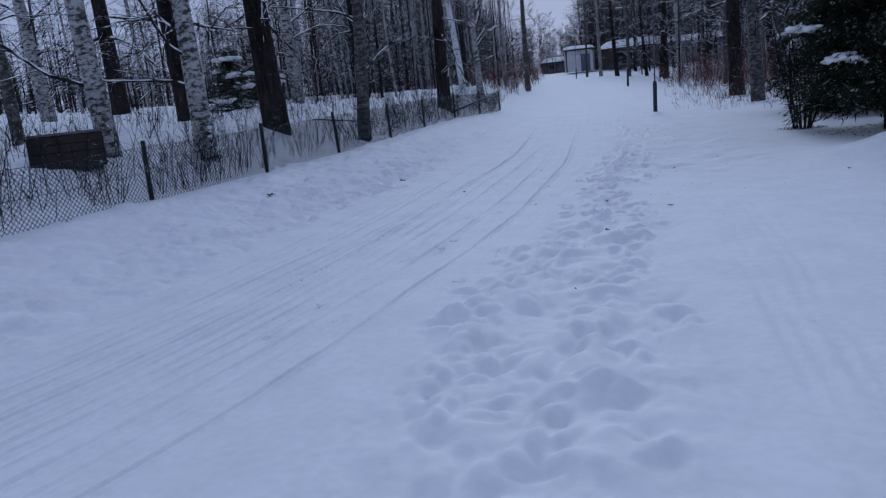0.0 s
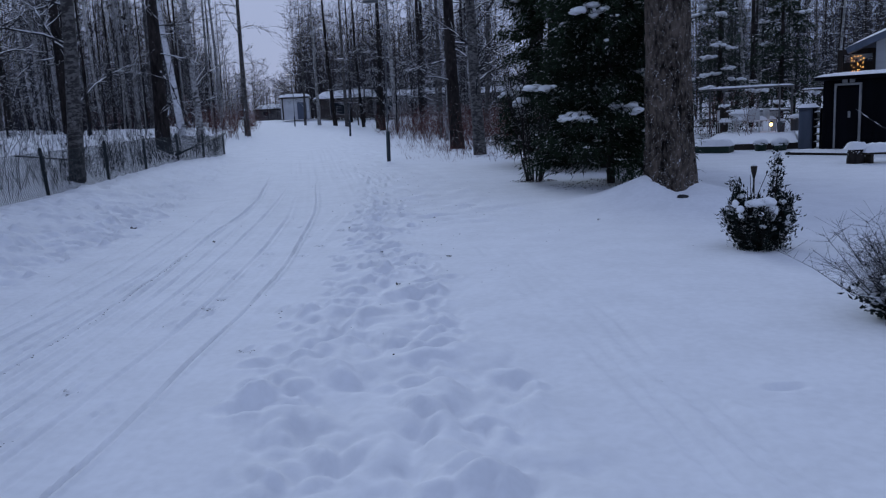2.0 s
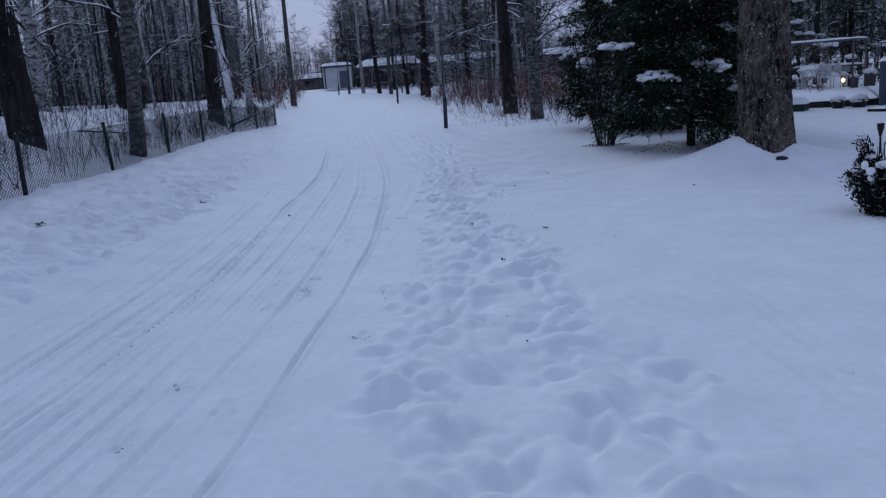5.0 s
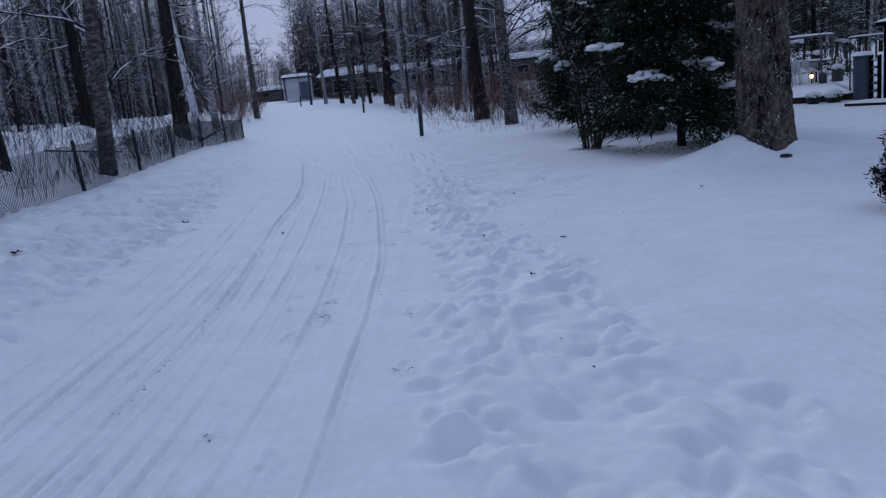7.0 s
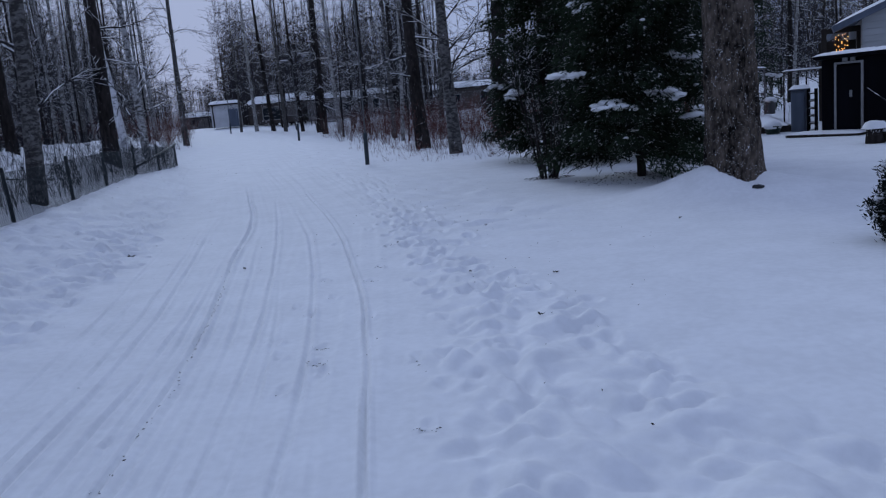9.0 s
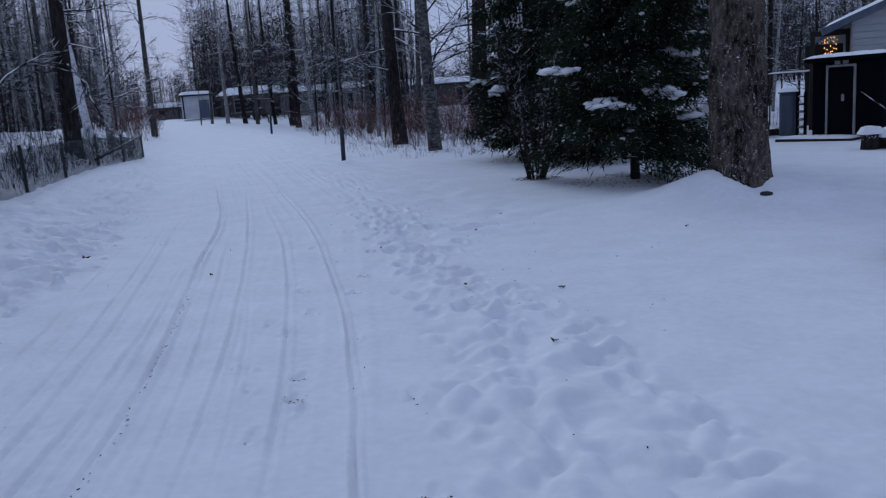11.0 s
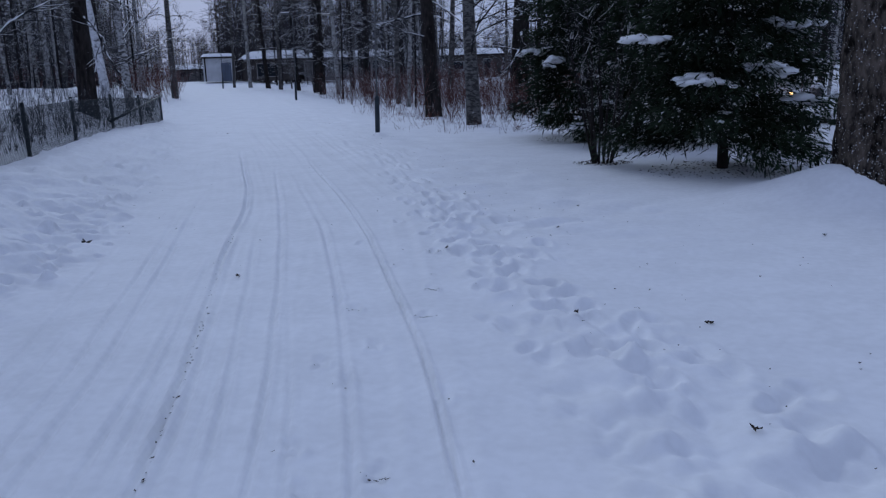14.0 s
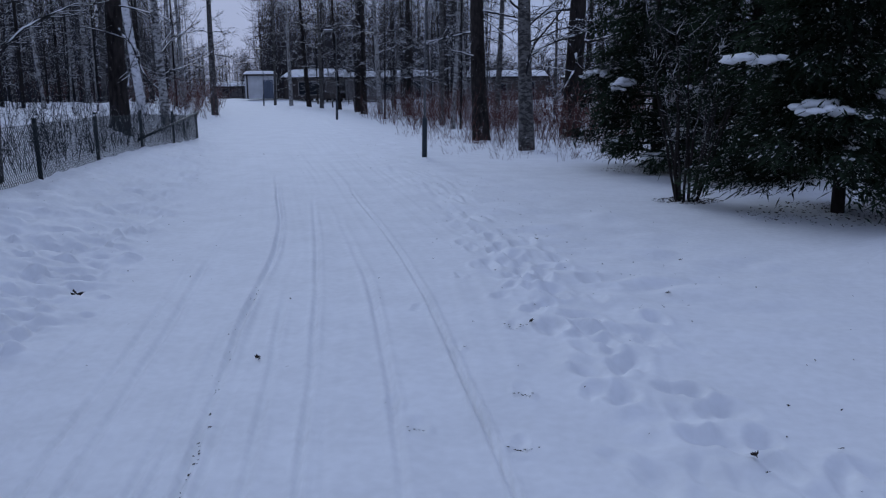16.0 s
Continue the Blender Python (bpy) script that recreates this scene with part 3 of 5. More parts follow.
# the woods
STOCK = [
    ("birch_tree", "slender bare birch with frosted twigs in the wood", BIRCH, leafless(1, 15, 0.085, 0.1, 32, 0.25, 0.8, 0.06, 8, sub_n=3)),
    ("birch_tree", "slender bare birch with frosted twigs in the wood", BIRCH_GREY, leafless(2, 13, 0.07, 0.07, 32, 0.27, 0.7, 0.05, 8, (0.03, 0.0), 3)),
    ("birch_tree", "slender bare birch with frosted twigs in the wood", BIRCH, leafless(3, 17, 0.11, 0.16, 30, 0.24, 0.7, 0.08, 8, (-0.03, 0.02), 3)),
    ("alder_tree", "thin dark bare alder with snowy branches", PINE_BARK, leafless(4, 11, 0.055, 0.05, 34, 0.3, 0.45, 0.02, 8, (0.02, 0.03), 3)),
    ("alder_tree", "thin dark bare alder with snowy branches", PINE_BARK, leafless(5, 12, 0.08, 0.08, 32, 0.3, 0.4, 0.03, 8, (-0.04, 0.0), 3)),
    ("pine_tree", "tall dark pine trunk in the wood", PINE_BARK, leafless(6, 18, 0.18, 0.08, 34, 0.2, 0.0, 0.03, 9, sub_n=4)),
]
stock = [[s.mesh(nm, mat) for s, nm, mat in zip(shapes, ("trunk", "crown"), (bark, TWIG))] for _, _, bark, shapes in STOCK]
firsts = {}


def plant(kind, x, y, turn, size):
    name, label, _, _ = STOCK[kind]
    at = Matrix.Translation(stand(x, y)) @ Euler((0, 0, turn)).to_matrix().to_4x4() @ Matrix.Scale(size, 4)
    if kind not in firsts:
        tree = new(name)
        tagged(tree, label, "tree", "trees of the wood")
        for nm, me in zip(("trunk", "crown"), stock[kind]):
            new(nm, me).parent = tree
        firsts[kind] = tree
        tree.matrix_basis = at
    else:
        tree = copy_thing(firsts[kind], pose(0, 0, 0))
        tree.matrix_basis = at


wood = random.Random(21)


def open_sky(x, y):
    """The gap in the wood beside the spruces."""
    return -0.075 < math.atan2(x + 0.3, y - 2.7) < 0.02


count = 0
while count < 100:
    y = wood.triangular(10, 88, 45)
    edge = float(np.interp(y, FENCE_Y, FENCE_X))
    x = edge - 2.0 - wood.triangular(0, 34, 5) * (1 if y < 40 else 0.75)
    plant(wood.choice((0, 0, 1, 1, 2, 3, 3, 4)), x, y, wood.uniform(0, 6.28), wood.uniform(0.75, 1.15))
    count += 1
count = 0
while count < 90:
    y = wood.uniform(37, 78)
    edge = float(np.interp(y, RIGHT_Y, RIGHT_X))
    x = edge + 4.5 + wood.triangular(0, 40, 9)
    if x > 3 and y < 42 or open_sky(x, y):
        continue
    plant(wood.choice((0, 1, 1, 2, 3, 4, 4, 5)), x, y, wood.uniform(0, 6.28), wood.uniform(0.75, 1.15))
    count += 1

for _ in range(44):
    x, y = wood.uniform(4, 44), wood.uniform(43, 76)
    plant(wood.choice((1, 3, 4, 4, 5, 5)), x, y, wood.uniform(0, 6.28), wood.uniform(0.8, 1.15))
for _ in range(58):
    y = wood.uniform(50, 92)
    x = float(np.interp(y, RIGHT_Y, RIGHT_X)) + 3.5 + wood.uniform(0, 26)
    if open_sky(x, y):
        continue
    plant(wood.choice((1, 3, 3, 4, 4, 5)), x, y, wood.uniform(0, 6.28), wood.uniform(0.75, 1.15))

for _ in range(46):
    y = wood.uniform(30, 86)
    x = float(np.interp(y, FENCE_Y, FENCE_X)) - 1.8 - wood.uniform(0, 13)
    plant(wood.choice((0, 1, 3, 4, 4)), x, y, wood.uniform(0, 6.28), wood.uniform(0.8, 1.15))

# far woods, one thick tangle of trunks and twigs
far_trunks, far_twigs = Shape(), Shape()
fr = random.Random(5)


def far_tree(x, y, h, twigs, reach):
    z = lie(x, y) - 0.2
    far_trunks.tube([(x, y, z), (x + fr.gauss(0, 0.3), y, z + h)], [fr.uniform(0.03, 0.09), 0.012], 3, False)
    for q in range(twigs):
        t = fr.uniform(0.03, 1)
        w = Vector((fr.gauss(0, 1), fr.gauss(0, 1), fr.uniform(-0.2, 1.5))).normalized() * (1.1 - 0.7 * t) * fr.uniform(0.35, 1) * reach
        b = Vector((x, y, z + h * t))
        m = b + w * 0.5 + Vector((fr.gauss(0, 0.1), fr.gauss(0, 0.1), 0))
        far_twigs.ribbon(b, m, 0.035)
        for _ in range(2):
            far_twigs.ribbon(m, m + w * 0.5 + Vector((fr.gauss(0, 0.35), fr.gauss(0, 0.35), fr.gauss(0.1, 0.3))) * reach * 0.3, 0.02)


for k in range(1500):
    a = fr.uniform(radians(-64), radians(38))
    d = fr.uniform(104, 175) if a > -0.5 else fr.uniform(58, 120)
    if -0.43 < a < -0.34 and d < 165 or a < -0.5 and k % 2:
        continue
    low = -0.45 < a < -0.35
    far_tree(d * math.sin(a), d * math.cos(a), fr.uniform(11, 18) * (0.5 if low else 0.42 if -0.085 < a < 0.03 else 0.62 if a < -0.62 else 1), 26, 3.6)
for k in range(720):
    a = fr.choice((fr.uniform(-0.8, -0.445), fr.uniform(-0.345, -0.1), fr.uniform(0.05, 0.5)))
    d = fr.uniform(106, 150)
    far_tree(d * math.sin(a), d * math.cos(a), fr.uniform(13, 19), 34, 3.8)
for k in range(260):
    a = fr.uniform(-0.52, -0.22)
    d = fr.uniform(140, 200)
    far_tree(d * math.sin(a), d * math.cos(a), fr.triangular(6, 13, 8) * (1 if -0.44 < a < -0.35 else 1.4), 30, 3.2)
for k in range(260):
    a = fr.uniform(radians(-64), radians(-26))
    d = fr.uniform(52, 75)
    far_tree(d * math.sin(a), d * math.cos(a), fr.uniform(1.5, 4.5), 14, 1.8)
tangle = thing("far_wood", (0, 0, 0), "distant bare winter wood beyond the houses", "woodland", kind="stuff")
part("trunks", far_trunks, PINE_BARK, tangle)
part("twigs", far_twigs, TWIG_FAR, tangle)


def thicket(name, label, places, mat, seed, lo, hi, stems, twigs, spread=0.25, thick=0.006):
    """Thin upright shoots with side twigs."""
    r = random.Random(seed)
    s = Shape()
    for x, y in places:
        z = lie(x, y) - 0.05
        for _ in range(stems):
            h = r.uniform(lo, hi)
            p = bent((x + r.gauss(0, 0.12), y + r.gauss(0, 0.12), z), (r.gauss(0, spread), r.gauss(0, spread), 1), h, 3, r, 0.0, 0.1)
            s.tube(p, [thick, thick * 0.8, thick * 0.6, thick * 0.3], 3, False)
            for _ in range(twigs):
                b = along(p, r.uniform(0.25, 0.95))
                s.tube([b, b + Vector((r.gauss(0, 0.5), r.gauss(0, 0.5), r.uniform(0.1, 0.9))) * h * 0.22], [thick * 0.55, thick * 0.25], 3, False)
    ob = new(name, s.mesh(name, mat))
    return tagged(ob, label, "undergrowth", kind="stuff")


ur = random.Random(9)
places = []
for _ in range(640):
    y = ur.triangular(1, 46, 8)
    places.append((float(np.interp(y, FENCE_Y, FENCE_X)) - 0.35 - ur.expovariate(0.4), y))
thicket("undergrowth", "dense dark stems and dry stalks in snow behind the fence", places, STEM, 10, 0.35, 1.2, 3, 5, 0.22, 0.007)
places = []
for _ in range(640):
    y = ur.uniform(30, 60)
    places.append((float(np.interp(y, RIGHT_Y, RIGHT_X)) + 3.5 + ur.triangular(0, 16, 4), y))
thicket("undergrowth", "reddish bare bushes at the foot of the wood", places, RED_TWIG, 11, 0.7, 2.3, 3, 8, 0.35, 0.009)
places = []
for _ in range(300):
    y = ur.uniform(46, 90)
    places.append((float(np.interp(y, FENCE_Y, FENCE_X)) + 1 - ur.expovariate(0.12), y))
thicket("undergrowth", "brown bare bushes along the far roadside", places, RED_TWIG, 12, 0.8, 2.6, 3, 8, 0.35, 0.011)

places = []
for _ in range(190):
    y = ur.uniform(25, 37)
    places.append((float(np.interp(y, RIGHT_Y, RIGHT_X)) + 1.6 + ur.triangular(0, 8, 4), y))
thicket("dry_grass", "tufts of dry grass and stalks poking through the snow", places, RED_TWIG, 13, 0.12, 0.5, 4, 2, 0.5, 0.005)

# ---- evergreens in the yard ----


def spray(s, base, way, length, width, r):
    """A flat drooping needle spray: a folded, toothed blade."""
    w = Vector(way).normalized()
    side = w.cross(Vector((0, 0, 1)))
    side = side.normalized() if side.length > 1e-3 else Vector((1, 0, 0))
    side = (side + Vector((r.gauss(0, 0.3), r.gauss(0, 0.3), r.gauss(0, 0.5)))).normalized()
    b = Vector(base)
    m = b + w * length * 0.5
    tip = b + w * length + Vector((0, 0, -0.15 * length))
    s.poly([b, m + side * width - Vector((0, 0, width * 0.6)), tip])
    s.poly([b, tip, m - side * width - Vector((0, 0, width * 0.6))])


def evergreen(name, at, label, height, spread, seed, boughs, sprays, first=0.08, trunk_r=0.12, size=0.15, mat=None, power=0.8):
    r = random.Random(seed)
    tree = thing(name, at, label, "tree")
    trunk, limbs, crown, snow = Shape(), Shape(), Shape(), Shape()
    trunk.tube([(0, 0, -0.2), (0, 0, height * 0.3), (0.03, 0.02, height * 0.7), (0, 0, height)], [trunk_r * 1.15, trunk_r * 0.8, trunk_r * 0.5, 0.015], 10)
    for k in range(boughs):
        t = first + (0.99 - first) * ((k + r.random()) / boughs)
        z = height * t
        a = k * 2.399 + r.uniform(-0.4, 0.4)
        ln = spread * (1.02 - t) ** power * r.uniform(0.65, 1.12)
        p = bent((0, 0, z), (math.cos(a), math.sin(a), r.uniform(-0.05, 0.3)), ln, 5, r, 0.07, 0.05)
        limbs.tube(p, [max(0.006, 0.035 * (1 - t)) * (1 - 0.16 * c) for c in range(6)], 4, False)
        for _ in range(sprays):
            s = r.uniform(0.15, 1) ** 0.7
            b = along(p, s) + Vector((r.gauss(0, 0.12), r.gauss(0, 0.12), r.gauss(-0.04, 0.1)))
            out = Vector((math.cos(a) + r.gauss(0, 0.9), math.sin(a) + r.gauss(0, 0.9), r.gauss(-0.35, 0.4)))
            spray(crown, b, out, size * r.uniform(0.5, 1.4), size * 0.09, r)
        if r.random() < 0.52:
            big = r.random() < 0.3
            for _ in range(r.randint(9, 16) if big else r.randint(1, 3)):
                b = along(p, r.uniform(0.7, 1.0)) + Vector((r.gauss(0, 0.1), r.gauss(0, 0.1), r.gauss(0, 0.02))) * (1.5 if big else 0.5)
                g = r.uniform(0.05, 0.115) if big else r.uniform(0.015, 0.05)
                snow.blob((b.x, b.y, b.z + 0.05), (g * r.uniform(0.9, 1.6), g * r.uniform(0.9, 1.6), g * 0.5), r, 0.3)
    part("trunk", trunk, PINE_BARK, tree)
    crown.join(limbs)
    part("crown", crown, mat or NEEDLE, tree, "dense dark green needles", smooth=False)
    tagged(part("snow", snow, SNOW_LUMP, tree, "clumps of settled snow"), kind="stuff")
    return tree


evergreen("spruce_tree", stand(2.63, 16.4), "dark green spruce with snow clumps and drooping lower boughs", 9.5, 1.8, 41, 220, 560, 0.045, 0.075, 0.16)
evergreen("spruce_tree", stand(7.7, 36.8), "dark green spruce behind the terrace", 10.0, 2.0, 42, 130, 160, 0.03, 0.12)
evergreen("spruce_tree", stand(1.2, 23.2), "tall dark spruce at the edge of the yard", 11.0, 1.9, 43, 170, 330, 0.03, 0.13, 0.22)
evergreen("spruce_tree", stand(2.6, 21.0), "dark spruce with snow on its boughs", 10.0, 1.8, 44, 150, 280, 0.03, 0.12, 0.22)
evergreen("spruce_tree", stand(-15.1, 17.7), "young dark spruce among bare trunks behind the fence", 2.1, 0.85, 46, 46, 90, 0.08, 0.04)
evergreen("spruce_tree", stand(10.8, 39.5), "dark spruce behind the terrace", 10.0, 2.2, 45, 90, 80, 0.06, 0.12, 0.3)
evergreen("spruce_tree", stand(-15.5, 19.5), "small dark spruce beyond the fence", 2.8, 0.9, 46, 50, 50, 0.05, 0.04, 0.16)

# ---- the yard ----
BLACK_BOARD = material("black_stained_boards", (0.004, 0.0045, 0.007), 0.85, 0.35, 5, 0.3, 0.004, stretch=(1, 1, 0.1), spec=0.06)
PALE_TRIM = material("pale_trim", (0.24, 0.24, 0.24), 0.7, 0.15, 14, 0.2, 0.003)
GREY_BLUE = material("grey_blue_paint", (0.09, 0.11, 0.15), 0.7, 0.15, 7, 0.2, 0.003, stretch=(1, 1, 0.2))
SIDING = material("pale_siding", (0.36, 0.37, 0.38), 0.7, 0.1, 6, 0.2, 0.004, stretch=(0.2, 0.2, 1))
DARK_WOOD = material("dark_timber", (0.03, 0.024, 0.02), 0.85, 0.35, 6, 0.4, 0.006, stretch=(1, 1, 0.2))
GREEN_PLASTIC = material("dark_green_plastic", (0.012, 0.03, 0.02), 0.5, 0.2, 10, 0.1, 0.002)
WHITE_METAL = material("white_painted_metal", (0.5, 0.5, 0.5), 0.5, 0.12, 20, 0.1, 0.002)
POLE_METAL = material("galvanised_pole", (0.11, 0.115, 0.125), 0.5, 0.2, 14, 0.1, 0.002, metal=0.4)
SLEEVE = material("dark_post_sleeve", (0.03, 0.04, 0.05), 0.6, 0.25, 14, 0.2, 0.003)
WALL_GREY = material("grey_garage_wall", (0.55, 0.56, 0.58), 0.7, 0.12, 1.5, 0.1, 0.01)
WALL_BROWN = material("brown_house_wall", (0.06, 0.05, 0.047), 0.85, 0.25, 1.5, 0.2, 0.01)
WALL_PALE = material("pale_house_wall", (0.14, 0.13, 0.13), 0.85, 0.2, 1.5, 0.2, 0.01)
DARK_GLASS = material("dark_glass", (0.015, 0.018, 0.022), 0.15, 0.1, 3, 0, spec=0.5)
STONE = material("dark_stone", (0.03, 0.032, 0.035), 0.9, 0.3, 9, 0.6, 0.01)


def glow(name, colour, power):
    m = bpy.data.materials.new(name)
    m.use_nodes = True
    b = m.node_tree.nodes["Principled BSDF"]
    b.inputs["Base Color"].default_value = (*colour, 1)
    b.inputs["Emission Color"].default_value, b.inputs["Emission Strength"].default_value = (*colour, 1), power
    return m


LAMP_GLOW, BULB_GLOW = glow("warm_lamp", (1.0, 0.55, 0.2), 6.0), glow("string_light_bulb", (1.0, 0.42, 0.1), 5.0)


def pillow(s, c, size, r, rough=0.12):
    """A rounded cap of snow that lies flat on its support."""
    at = len(s.v)
    nx, ny = max(4, int(size[0] / 0.09)), max(4, int(size[1] / 0.09))
    nx, ny = min(nx, 24), min(ny, 24)
    for layer in (0, 1):
        for j in range(ny + 1):
            for i in range(nx + 1):
                u, v = 2 * i / nx - 1, 2 * j / ny - 1
                edge = (1 - abs(u) ** 5) * (1 - abs(v) ** 5)
                z = size[2] * (edge ** 0.4) * (1 + r.uniform(-rough, rough)) if layer else 0.0
                k = 1.0 - 0.02 * layer
                s.v.append((c[0] + u * k * size[0] / 2, c[1] + v * k * size[1] / 2, c[2] + z))
    w = nx + 1
    half = w * (ny + 1)
    for j in range(ny):
        for i in range(nx):
            a = at + j * w + i
            s.f.append((a, a + w, a + w + 1, a + 1))
            s.f.append((a + half, a + half + 1, a + half + w + 1, a + half + w))
    ring = [j * 0 + i for i in range(w)] + [j * w + nx for j in range(1, ny + 1)] + [ny * w + i for i in range(nx - 1, -1, -1)] + [j * w for j in range(ny - 1, 0, -1)]
    for a, b in zip(ring, ring[1:] + ring[:1]):
        s.f.append((at + a, at + b, at + half + b, at + half + a))


def solo(fn, *args, **kw):
    s = Shape()
    fn(s, *args, **kw)
    return s


yr = random.Random(33)

# garden shed: local x along the door wall, y into the shed
shed_at, shed_turn = (8.43, 23.5, 0.0), -45.0
shed = thing("garden_shed", shed_at, "black boarded garden shed with pale door trim and snowy roof", "shed", turn=shed_turn)
SW, SD, SH, SB = 1.72, 3.5, 1.95, 1.66


def side_wall(x):
    s = Shape()
    for dx in (-0.04, 0.04):
        s.v += [(x + dx, 0.085, 0), (x + dx, SD, 0), (x + dx, SD, SB), (x + dx, 0.085, SH - 0.01)]
    s.f += [(0, 1, 2, 3), (7, 6, 5, 4)] + [(i, i + 4, (i + 1) % 4 + 4, (i + 1) % 4) for i in range(4)]
    return s


part("wall", solo(Shape.box, (SW / 2, 0.04, SH / 2), (SW, 0.08, SH), None, 0.01), BLACK_BOARD, shed, smooth=False)
part("wall", side_wall(SW - 0.045), BLACK_BOARD, shed, smooth=False)
part("wall", side_wall(0.045), BLACK_BOARD, shed, smooth=False)
part("wall", solo(Shape.box, (SW / 2, SD + 0.045, SB / 2), (SW, 0.08, SB), None, 0.01), BLACK_BOARD, shed, smooth=False)
for k in range(17):
    part("batten", solo(Shape.box, (0.06 + k * 0.1, -0.003, SH / 2), (0.016, 0.008, SH - 0.02)), BLACK_BOARD, shed, smooth=False)
for k in range(32):
    y = 0.1 + k * 0.107
    top = SH + (SB - SH) * y / SD - 0.02
    part("batten", solo(Shape.box, (SW - 0.001, y, top / 2), (0.01, 0.016, top)), BLACK_BOARD, shed, smooth=False)
tilt = math.atan2(SB - SH, SD)
roof_m = Matrix.Translation((SW / 2, SD / 2, (SH + SB) / 2 + 0.05)) @ Euler((tilt, 0, 0)).to_matrix().to_4x4()
roof = part("roof", solo(Shape.box, (0, 0, 0), (SW + 0.3, SD + 0.35, 0.09), None, 0.015), BLACK_BOARD, shed, smooth=False)
roof.matrix_basis = roof_m
cap = part("snow_cover", solo(pillow, (0, 0, 0.045), (SW + 0.36, SD + 0.42, 0.15), yr), SNOW_LUMP, shed, "thick snow on the roof")
cap.matrix_basis = roof_m
door = part("door", solo(Shape.box, (0.72, -0.045, 0.9), (0.62, 0.04, 1.7), None, 0.008), BLACK_BOARD, shed, smooth=False)
for c, s in (((0.385, -0.05, 0.92), (0.055, 0.05, 1.78)), ((1.055, -0.05, 0.92), (0.055, 0.05, 1.78)), ((0.72, -0.05, 1.835), (0.725, 0.05, 0.055))):
    part("door_trim", solo(Shape.box, c, s, None, 0.006), PALE_TRIM, shed, "pale grey door trim", smooth=False)
part("door_plate", solo(Shape.box, (0.78, -0.072, 1.05), (0.07, 0.015, 0.17), None, 0.005), PALE_TRIM, door, "pale plate on the door", smooth=False)
for x in (0.62, 0.82):
    part("vent", solo(Shape.box, (x, -0.03, SH - 0.03), (0.13, 0.03, 0.1), None, 0.004), PALE_TRIM, shed, smooth=False)

# tool locker and shelf against the shed
locker = thing("tool_locker", (8.58, 25.6, lie(8, 24.7) - 0.14), "grey-blue wooden locker with a snow-capped lid", "cabinet", turn=-30)
part("body", solo(Shape.box, (0, 0, 0.66), (0.4, 0.45, 1.3), None, 0.015), GREY_BLUE, locker, smooth=False)
part("door", solo(Shape.box, (0, -0.237, 0.66), (0.33, 0.02, 1.18), None, 0.006), GREY_BLUE, locker, smooth=False)
part("roof", solo(Shape.box, (0, 0, 1.335), (0.46, 0.52, 0.04), None, 0.01), GREY_BLUE, locker, smooth=False)
part("snow_cover", solo(pillow, (0, 0, 1.355), (0.5, 0.56, 0.11), yr), SNOW_LUMP, locker)
rack = thing("open_shelf", (8.72, 25.0, lie(8.3, 24.2) - 0.1), "narrow dark shelf with snow on its boards", "shelf", turn=-30)
for x in (-0.1, 0.1):
    part("upright", solo(Shape.box, (x, 0, 0.65), (0.03, 0.35, 1.3)), BLACK_BOARD, rack, smooth=False)
for k in range(6):
    part("shelf_board", solo(Shape.box, (0, 0, 0.12 + k * 0.21), (0.17, 0.34, 0.025)), DARK_WOOD, rack, smooth=False)
    part("snow_cover", solo(pillow, (0, 0, 0.133 + k * 0.21), (0.16, 0.33, 0.035), yr), SNOW_LUMP, rack)
step = thing("doorstep", (8.5, 22.9, lie(8.3, 23.5) - 0.06), "low timber step with snow before the shed", "step", turn=-45)
part("board", solo(Shape.box, (-0.2, 0.1, 0.06), (1.9, 0.75, 0.12), None, 0.02), DARK_WOOD, step, smooth=False)
part("snow_cover", solo(pillow, (-0.2, 0.1, 0.12), (1.92, 0.78, 0.06), yr), SNOW_LUMP, step)

# the house behind, gable towards the yard
house = thing("house", (9.8, 26.75, 0.0), "house with pale horizontal siding and a snowy gabled roof", "house", turn=-19)
HW, EAVE, RIDGE = 9.0, 2.74, 4.84
gable = Shape()
for dy in (0.0, 0.25):
    gable.v += [(0.9, dy, 0), (0.9 + HW, dy, 0), (0.9 + HW, dy, EAVE), (0.9 + HW / 2, dy, RIDGE), (0.9, dy, EAVE + 0.35)]
gable.f += [(0, 1, 2, 3, 4), (9, 8, 7, 6, 5)] + [(i, i + 5, (i + 1) % 5 + 5, (i + 1) % 5) for i in range(5)]
part("wall", gable, SIDING, house, smooth=False)
part("wall", solo(Shape.box, (1.0, 4.2, 1.6), (0.2, 7.8, 3.2)), SIDING, house, smooth=False)
for k in range(24):
    z = 0.2 + k * 0.19
    cut = max(0.0, (z - EAVE - 0.3) / (RIDGE - EAVE - 0.3)) * HW / 2
    if HW - 2 * cut > 0.4:
        part("siding_board", solo(Shape.box, (0.9 + HW / 2, -0.012, z), (HW - 2 * cut - 0.06, 0.024, 0.175), pose(0, 0, 0, 4).to_3x3()), SIDING, house, smooth=False)
slope = math.atan2(RIDGE - EAVE, HW / 2 + 0.75)
span = math.hypot(RIDGE - EAVE, HW / 2 + 0.75)
